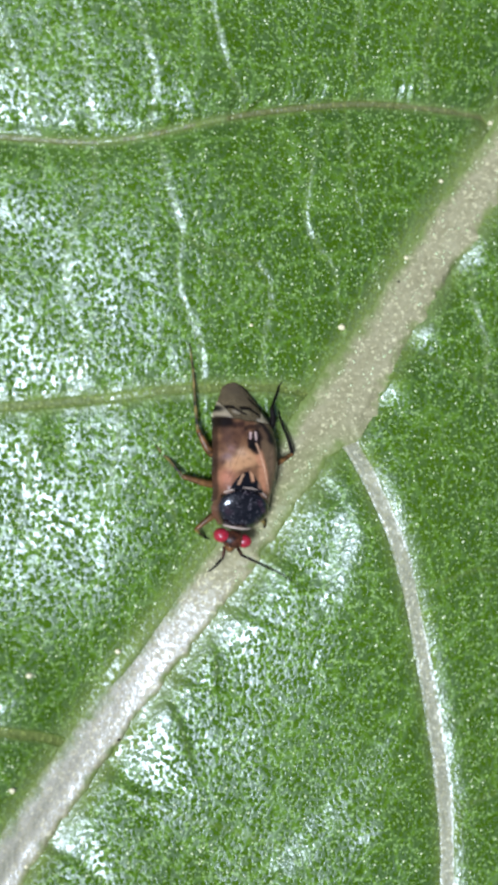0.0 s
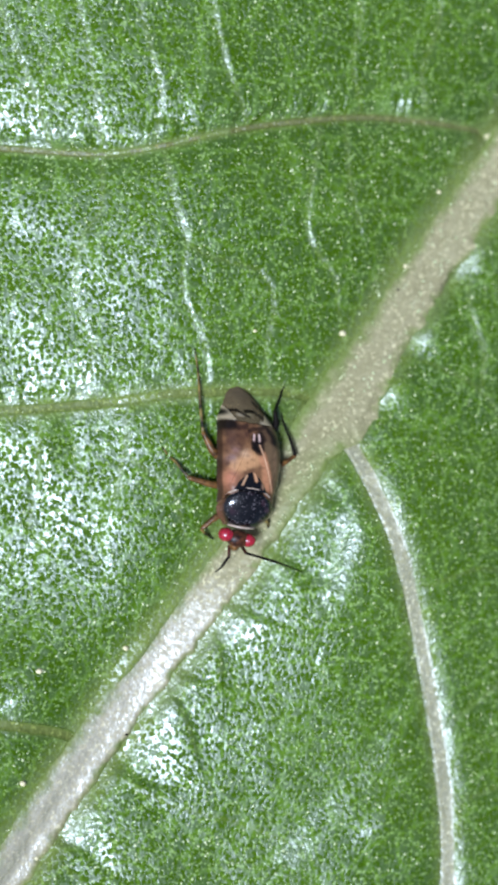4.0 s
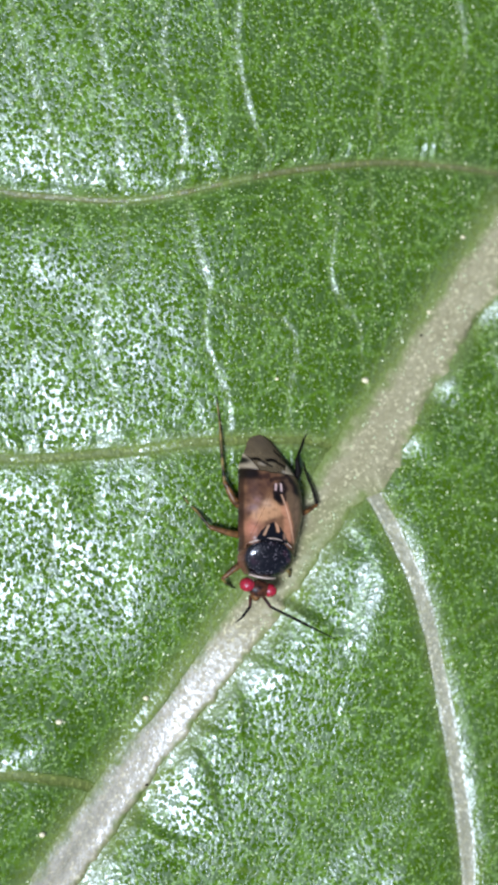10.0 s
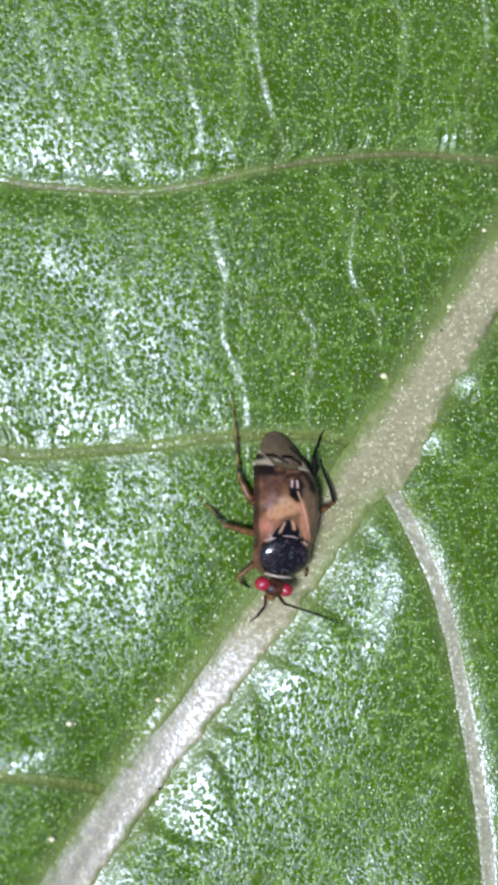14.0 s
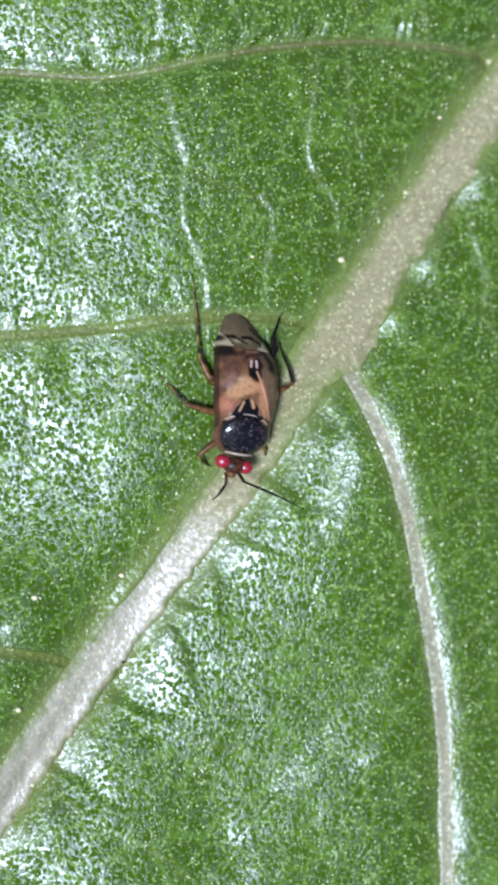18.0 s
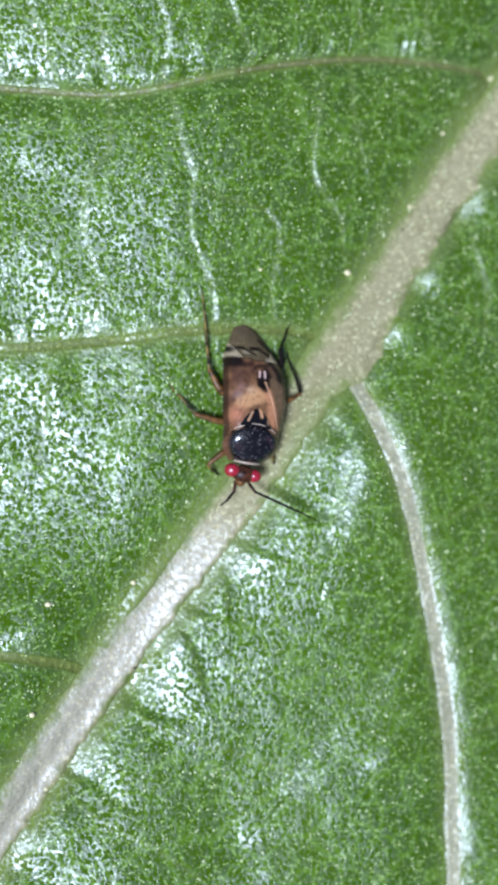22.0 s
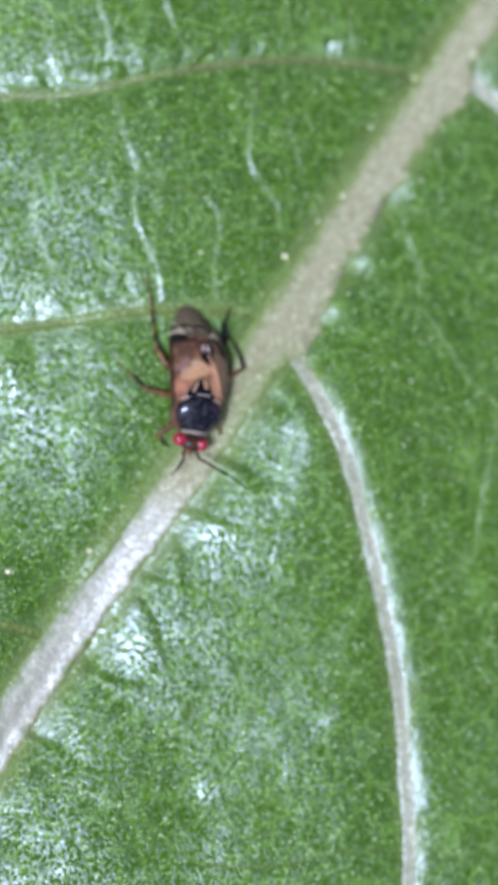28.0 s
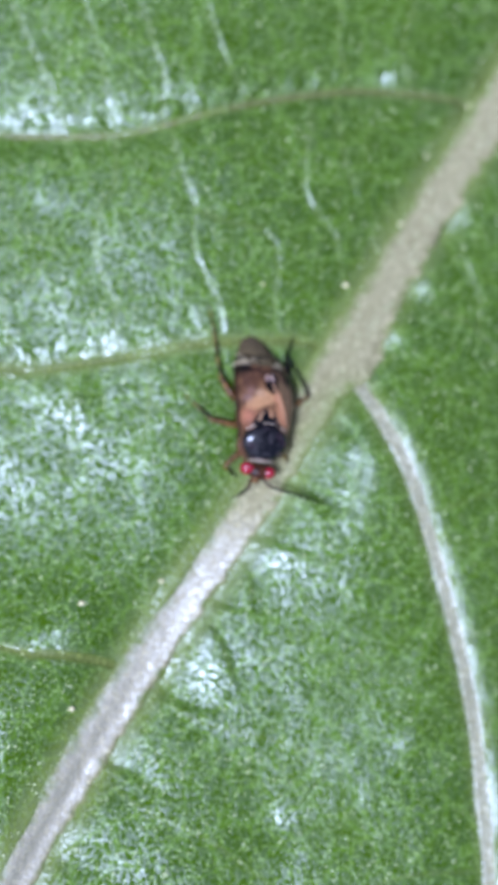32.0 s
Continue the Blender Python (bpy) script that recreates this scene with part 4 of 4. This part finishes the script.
def build_body():
    v, f = ellipsoid((0, 0.35, 0.38), (0.70, 1.22, 0.28), 22, 30)
    sheet("abdomen", bend(v), f, BELLY, insect)
    v, f = ellipsoid((-0.02, -0.85, 0.44), (0.52, 0.5, 0.30), 18, 24)
    sheet("thorax", v, f, BELLY, insect)
    # wing covers: each half has its leathery plate, inner strip, tip wedge
    for sgn, label in ((-1, "brown leathery wing cover"), (1, "brown wing cover with a pale seam")):
        wing = new("wing_cover")
        wing.parent = insect
        tagged(wing, label)
        seam = lambda y, s=sgn: s * seam_at(y)
        outer = lambda y, s=sgn: s * (body_half(y) + 0.02)
        mid = lambda y, s=sgn: s * np.interp(y, [-0.6, -0.1, 0.0, 1.0], [0.40, 0.06, -0.012, -0.012])
        pair = (outer, seam) if sgn < 0 else (seam, outer)
        patch("corium", wing, WING, -0.78, 1.24, *pair, wing_tint, 0.012)
        pair = (seam, mid) if sgn < 0 else (mid, seam)
        patch("clavus", wing, WING, -0.60, 1.22, *pair, wing_tint, 0.016 + 0.003 * sgn, cols=40)
        tip = lambda y, s=sgn: s * np.interp(y, [1.2, 1.68], [0.30, 0.56])
        rim = lambda y, s=sgn: s * (body_half(y) + 0.015)
        pair = (rim, tip) if sgn < 0 else (tip, rim)
        patch("cuneus", wing, WING, 1.25, 1.68, *pair, cuneus_tint, 0.006, cols=36, rows=36, label="pale wing wedge with a black tip")
    patch("wing_membrane", insect, MEMBRANE, 0.95, 2.17, lambda y: -np.minimum(body_half(y), 0.2 + 0.9 * (y - 0.9)), lambda y: np.minimum(body_half(y), 0.2 + 0.9 * (y - 0.9)), membrane_tint, -0.03, 0.012, 120, 76, "smoky translucent wing membrane")

    # pronotum: a domed trapezoid
    rows, cols = 110, 120
    t = np.linspace(0, 1, rows)[:, None]
    u = np.linspace(-1, 1, cols)[None, :]
    half = np.interp(t, [0, 0.2, 0.42, 0.6, 0.8, 1.0], [0.60, 0.69, 0.72, 0.68, 0.56, 0.40])
    x = half * u - 0.03 * t
    y = -0.42 - 0.90 * t - 0.20 * (1 - t) * u**2 + 0.03 * t * u**2
    z = 0.93 - 0.30 * t**1.5 - (0.24 - 0.04 * t) * np.abs(u) ** 2.4 - 0.22 * np.abs(u) ** 10 - 0.05 * np.exp(-t / 0.05) - 0.12 * np.exp(-(1 - t) / 0.05) + 0.035 * np.sin(np.pi * np.clip(t * 1.3, 0, 1))
    z = z + 0.004 * vnoise(x, y, 0.16, 44) + 0.003 * vnoise(x, y, 0.07, 45)
    top = np.stack([x.ravel(), y.ravel(), z.ravel()], 1)
    c = np.tile(np.array([0.004, 0.003, 0.0035]), (len(top), 1))
    uu, tt = (u + 0 * t).ravel(), (t + 0 * u).ravel()
    # purplish mottling with the shield's small glints painted in
    glint_mottle = np.clip(2.0 * vnoise(uu, tt * 1.3, 0.22, 41) - 0.5, 0, 1)
    c = blend(c, glint_mottle * 0.7, (0.045, 0.020, 0.026))
    # pale specks painted in for tiny highlights
    c = blend(c, np.clip(vnoise(top[:, 0], top[:, 1], 0.035, 46) * 4 - 2.4, 0, 1) * 0.6, (0.13, 0.11, 0.115))
    c = blend(c, np.clip((-uu - 0.80) / 0.14, 0, 1) * 0.85, (0.16, 0.065, 0.036))
    c = blend(c, np.clip((uu - 0.80) / 0.15, 0, 1) * 0.7, (0.14, 0.05, 0.025))
    ob = sheet("pronotum", top, grid_faces(rows, cols)[:, ::-1], PRONOTUM, insect, colors=c)
    tagged(ob, "shiny black shield behind the head")
    k = np.linspace(-0.97, 0.97, 9)
    rear = [(0.61 * a, -0.405 - 0.20 * a * a, 0.955 - 0.20 * abs(a) ** 2.4 - 0.15 * abs(a) ** 10) for a in k]
    tagged(sheet("hind_margin", *tube(rear, [0.020] * 9, 8), COLLAR, insect), "pale rim of the shield")
    front = [(0.34 * a - 0.03, -1.30 - 0.05 * (1 - a * a), 0.58 - 0.20 * abs(a) ** 2.2) for a in k]
    tagged(sheet("collar", *tube(front, [0.030] * 9, 8), COLLAR, insect), "pale ring behind the head")
    # scutellum
    rows, cols = 40, 44
    t = np.linspace(0, 1, rows)[:, None]
    u = np.linspace(-1, 1, cols)[None, :]
    x = 0.42 * (1 - t) ** 0.50 * u - 0.02
    y = -0.48 + 0.48 * t + 0 * u
    z = 0.945 + 0.03 * (1 - u**2) * (1 - t) - 0.02 * t - 0.05 * np.abs(u) ** 6 + 0 * t
    v = np.stack([x.ravel(), y.ravel(), z.ravel()], 1)
    c = np.tile(np.array([0.004, 0.003, 0.003]), (len(v), 1))
    c = blend(c, bar(v[:, 0], v[:, 1], 0.02, 0.02, 0.09, -0.20, 0.040) * 0.92, (0.56, 0.28, 0.14))
    c = blend(c, bar(v[:, 0], v[:, 1], -0.16, -0.10, -0.25, -0.34, 0.026) * 0.9, (0.48, 0.27, 0.15))
    c = blend(c, spot(v[:, 0], v[:, 1], 0.28, -0.30, 0.05, 0.10) * 0.7, (0.46, 0.24, 0.14))
    tagged(sheet("scutellum", v, grid_faces(rows, cols), PRONOTUM, insect, colors=c), "black triangle with cream marks")
    # head
    v, f = ellipsoid((-0.10, -1.62, 0.46), (0.30, 0.22, 0.20), 18, 24)
    head = sheet("head", v, f, HEADM, insect)
    tagged(head, "small brown head")
    v, f = ellipsoid((-0.14, -1.78, 0.38), (0.13, 0.15, 0.14), 14, 18)
    sheet("snout", v, f, AMBER, head)
    for x, y, z, r in ((-0.42, -1.56, 0.50, 0.187), (0.17, -1.63, 0.47, 0.176)):
        v, f = ellipsoid((0, 0, 0), (r * 1.05, r * 0.95, r), 20, 24)
        tagged(sheet("eye", v, f, EYE, insect, at=(x, y, z)), "bulging glossy red eye")


def build_leg(joints, radii, colors, label):
    """Femur, shin and foot through four joints."""
    leg = new("leg")
    leg.parent = insect
    tagged(leg, label)
    for k, name in enumerate(("femur", "tibia", "tarsus")):
        pts = joints[k]
        sheet(name, *tube(pts, radii[k], 9), colors[k], leg)
    return leg


def near(*points):
    """Points given over the leaf's plan, in the insect's own space; None: on the leaf."""
    return [tuple(TO_BUG @ Vector((x - 0.035, y, height(x - 0.035, y) + 0.02 if z is None else BUG_GROUND + z))) for x, y, z in points]


def build_legs():
    slim, foot_r = [0.045, 0.038, 0.03], [0.03, 0.024, 0.014]
    # fore legs
    build_leg([near((-0.60, -0.85, 0.42), (-0.95, -1.02, 0.42), (-1.29, -1.31, 0.34)), near((-1.29, -1.31, 0.34), (-1.16, -1.42, 0.20), (-1.02, -1.49, 0.06)), near((-1.02, -1.49, 0.06), (-0.96, -1.53, None), (-0.88, -1.56, None))],
              [[0.085, 0.085, 0.05], slim, foot_r], [AMBER, OLIVE, BLACK], "short amber fore leg")
    build_leg([near((0.10, -0.95, 0.38), (0.28, -1.05, 0.36), (0.42, -1.15, 0.34)), near((0.42, -1.15, 0.34), (0.47, -1.28, 0.2), (0.45, -1.40, 0.06)), near((0.45, -1.40, 0.06), (0.44, -1.46, None), (0.42, -1.54, None))],
              [[0.085, 0.08, 0.05], slim, foot_r], [OLIVE, OLIVE, BLACK], "short dark fore leg under the body")
    # middle legs
    build_leg([near((-0.70, -0.26, 0.40), (-1.15, -0.18, 0.44), (-1.64, -0.03, 0.42)), near((-1.64, -0.03, 0.42), (-1.93, 0.35, 0.28), (-2.08, 0.50, 0.12)), near((-2.08, 0.50, 0.12), (-2.16, 0.60, None), (-2.26, 0.72, None))],
              [[0.10, 0.085, 0.055], slim, foot_r], [AMBER, OLIVE, OLIVE], "amber middle leg with an olive shin")
    build_leg([near((0.40, 0.20, 0.36), (0.77, 0.29, 0.36), (1.14, 0.50, 0.32)), near((1.14, 0.50, 0.32), (1.06, 0.85, 0.25), (0.95, 1.18, 0.14)), near((0.95, 1.18, 0.14), (0.90, 1.38, None), (0.86, 1.56, None))],
              [[0.08, 0.075, 0.045], slim, foot_r], [AMBER, BLACK, BLACK], "amber middle leg with a black shin")
    # hind legs
    build_leg([near((-0.75, 0.40, 0.36), (-1.02, 0.62, 0.44), (-1.27, 1.08, 0.44)), near((-1.27, 1.08, 0.44), (-1.33, 1.73, 0.40), (-1.36, 2.40, 0.36)), near((-1.36, 2.40, 0.36), (-1.40, 2.80, 0.33), (-1.46, 3.16, None))],
              [[0.10, 0.10, 0.055], slim, foot_r], [AMBER, OLIVE, OLIVE], "long amber hind leg with an olive shin")
    build_leg([near((0.35, 0.85, 0.32), (0.62, 1.25, 0.36), (0.60, 1.62, 0.36)), near((0.60, 1.62, 0.36), (0.70, 1.80, 0.24), (0.82, 2.02, 0.12)), near((0.82, 2.02, 0.12), (0.88, 2.14, None), (0.95, 2.26, None))],
              [[0.075, 0.085, 0.05], [0.036, 0.032, 0.026], foot_r], [BLACK, BLACK, BLACK], "dark hind leg beside the wings")


def build_antenna(base, points, label):
    """Four segments; the object's origin is the joint on the head."""
    ant = new("antenna")
    ant.parent = insect
    ant.location = [c * MM for c in base]
    tagged(ant, label)
    pts = np.asarray(points, float) - np.asarray(base)
    names = ("first_segment", "second_segment", "third_segment", "fourth_segment")
    rad = ((0.045, 0.04), (0.034, 0.034), (0.024, 0.02), (0.018, 0.012))
    for k, name in enumerate(names):
        a, b = pts[k], pts[k + 1]
        m = (a + b) / 2 + np.array([0, 0, 0.01])
        sheet(name, *tube([a, m, b], [rad[k][0], sum(rad[k]) / 2, rad[k][1]], 8), HEADM if k == 0 else BLACK, ant)
    return ant


build_body()
build_legs()
LEFT_PTS = near((-0.66, -1.72, 0.62), (-0.68, -1.98, 0.66), (-0.86, -2.22, 0.66), (-0.95, -2.31, 0.62), (-1.02, -2.36, 0.57))
RIGHT_PTS = near((-0.32, -1.76, 0.62), (-0.17, -2.0, 0.68), (0.72, -2.49, 0.80), (1.09, -2.68, 0.76), (1.40, -2.84, 0.68))
ANT_A = build_antenna(LEFT_PTS[0], LEFT_PTS, "short black feeler bent aside")
ANT_B = build_antenna(RIGHT_PTS[0], RIGHT_PTS, "long black feeler stretched forward")


# ---- what moves: the feelers swing and lift a little ----
def motions():
    a, b = Vector(ANT_A.location), Vector(ANT_B.location)
    swing_a = [(0, -6), (1, -4), (2, -10), (3, -8), (5, 12), (6, 18), (7, -2), (8, -4), (9, 0), (10, 0), (11, 0), (12, -4), (13, 6), (14, -2), (15, -8), (17.5, 4), (19, 0), (20.4, 2), (22, -4), (23.3, -14), (24.5, -12), (26.5, -6), (28, 0), (30, -16), (32, -18)]
    walk(ANT_A, [(t, pose(*a, 0, 0, d)) for t, d in swing_a])
    swing_b = [(0, -14, 48), (1, -14, 46), (2, -12, 46), (3, -6, 48), (5, -12, 60), (6, -20, 68), (7, -2, 30), (8, 0, 12), (9, 0, 6), (10, 0, 10), (11, -4, 20), (12, -4, 36), (12.5, -6, 50), (13, -8, 58), (14, -2, 44), (15, 2, 16), (17.5, -8, 42), (19, -6, 32), (20.4, -1, 24), (22, 1, 12), (23.3, 1, 4), (24.5, -3, 2), (26.5, 0, 0), (27.5, -10, 20), (28, -18, 34), (28.6, -2, 34), (29.1, 6, 34), (30, 5, 14), (32, 8, 4)]
    walk(ANT_B, [(t, pose(*b) @ Matrix.Rotation(radians(d), 4, "Z") @ Matrix.Rotation(radians(-up), 4, Vector((0.53, 0.85, 0)))) for t, d, up in swing_b])


motions()
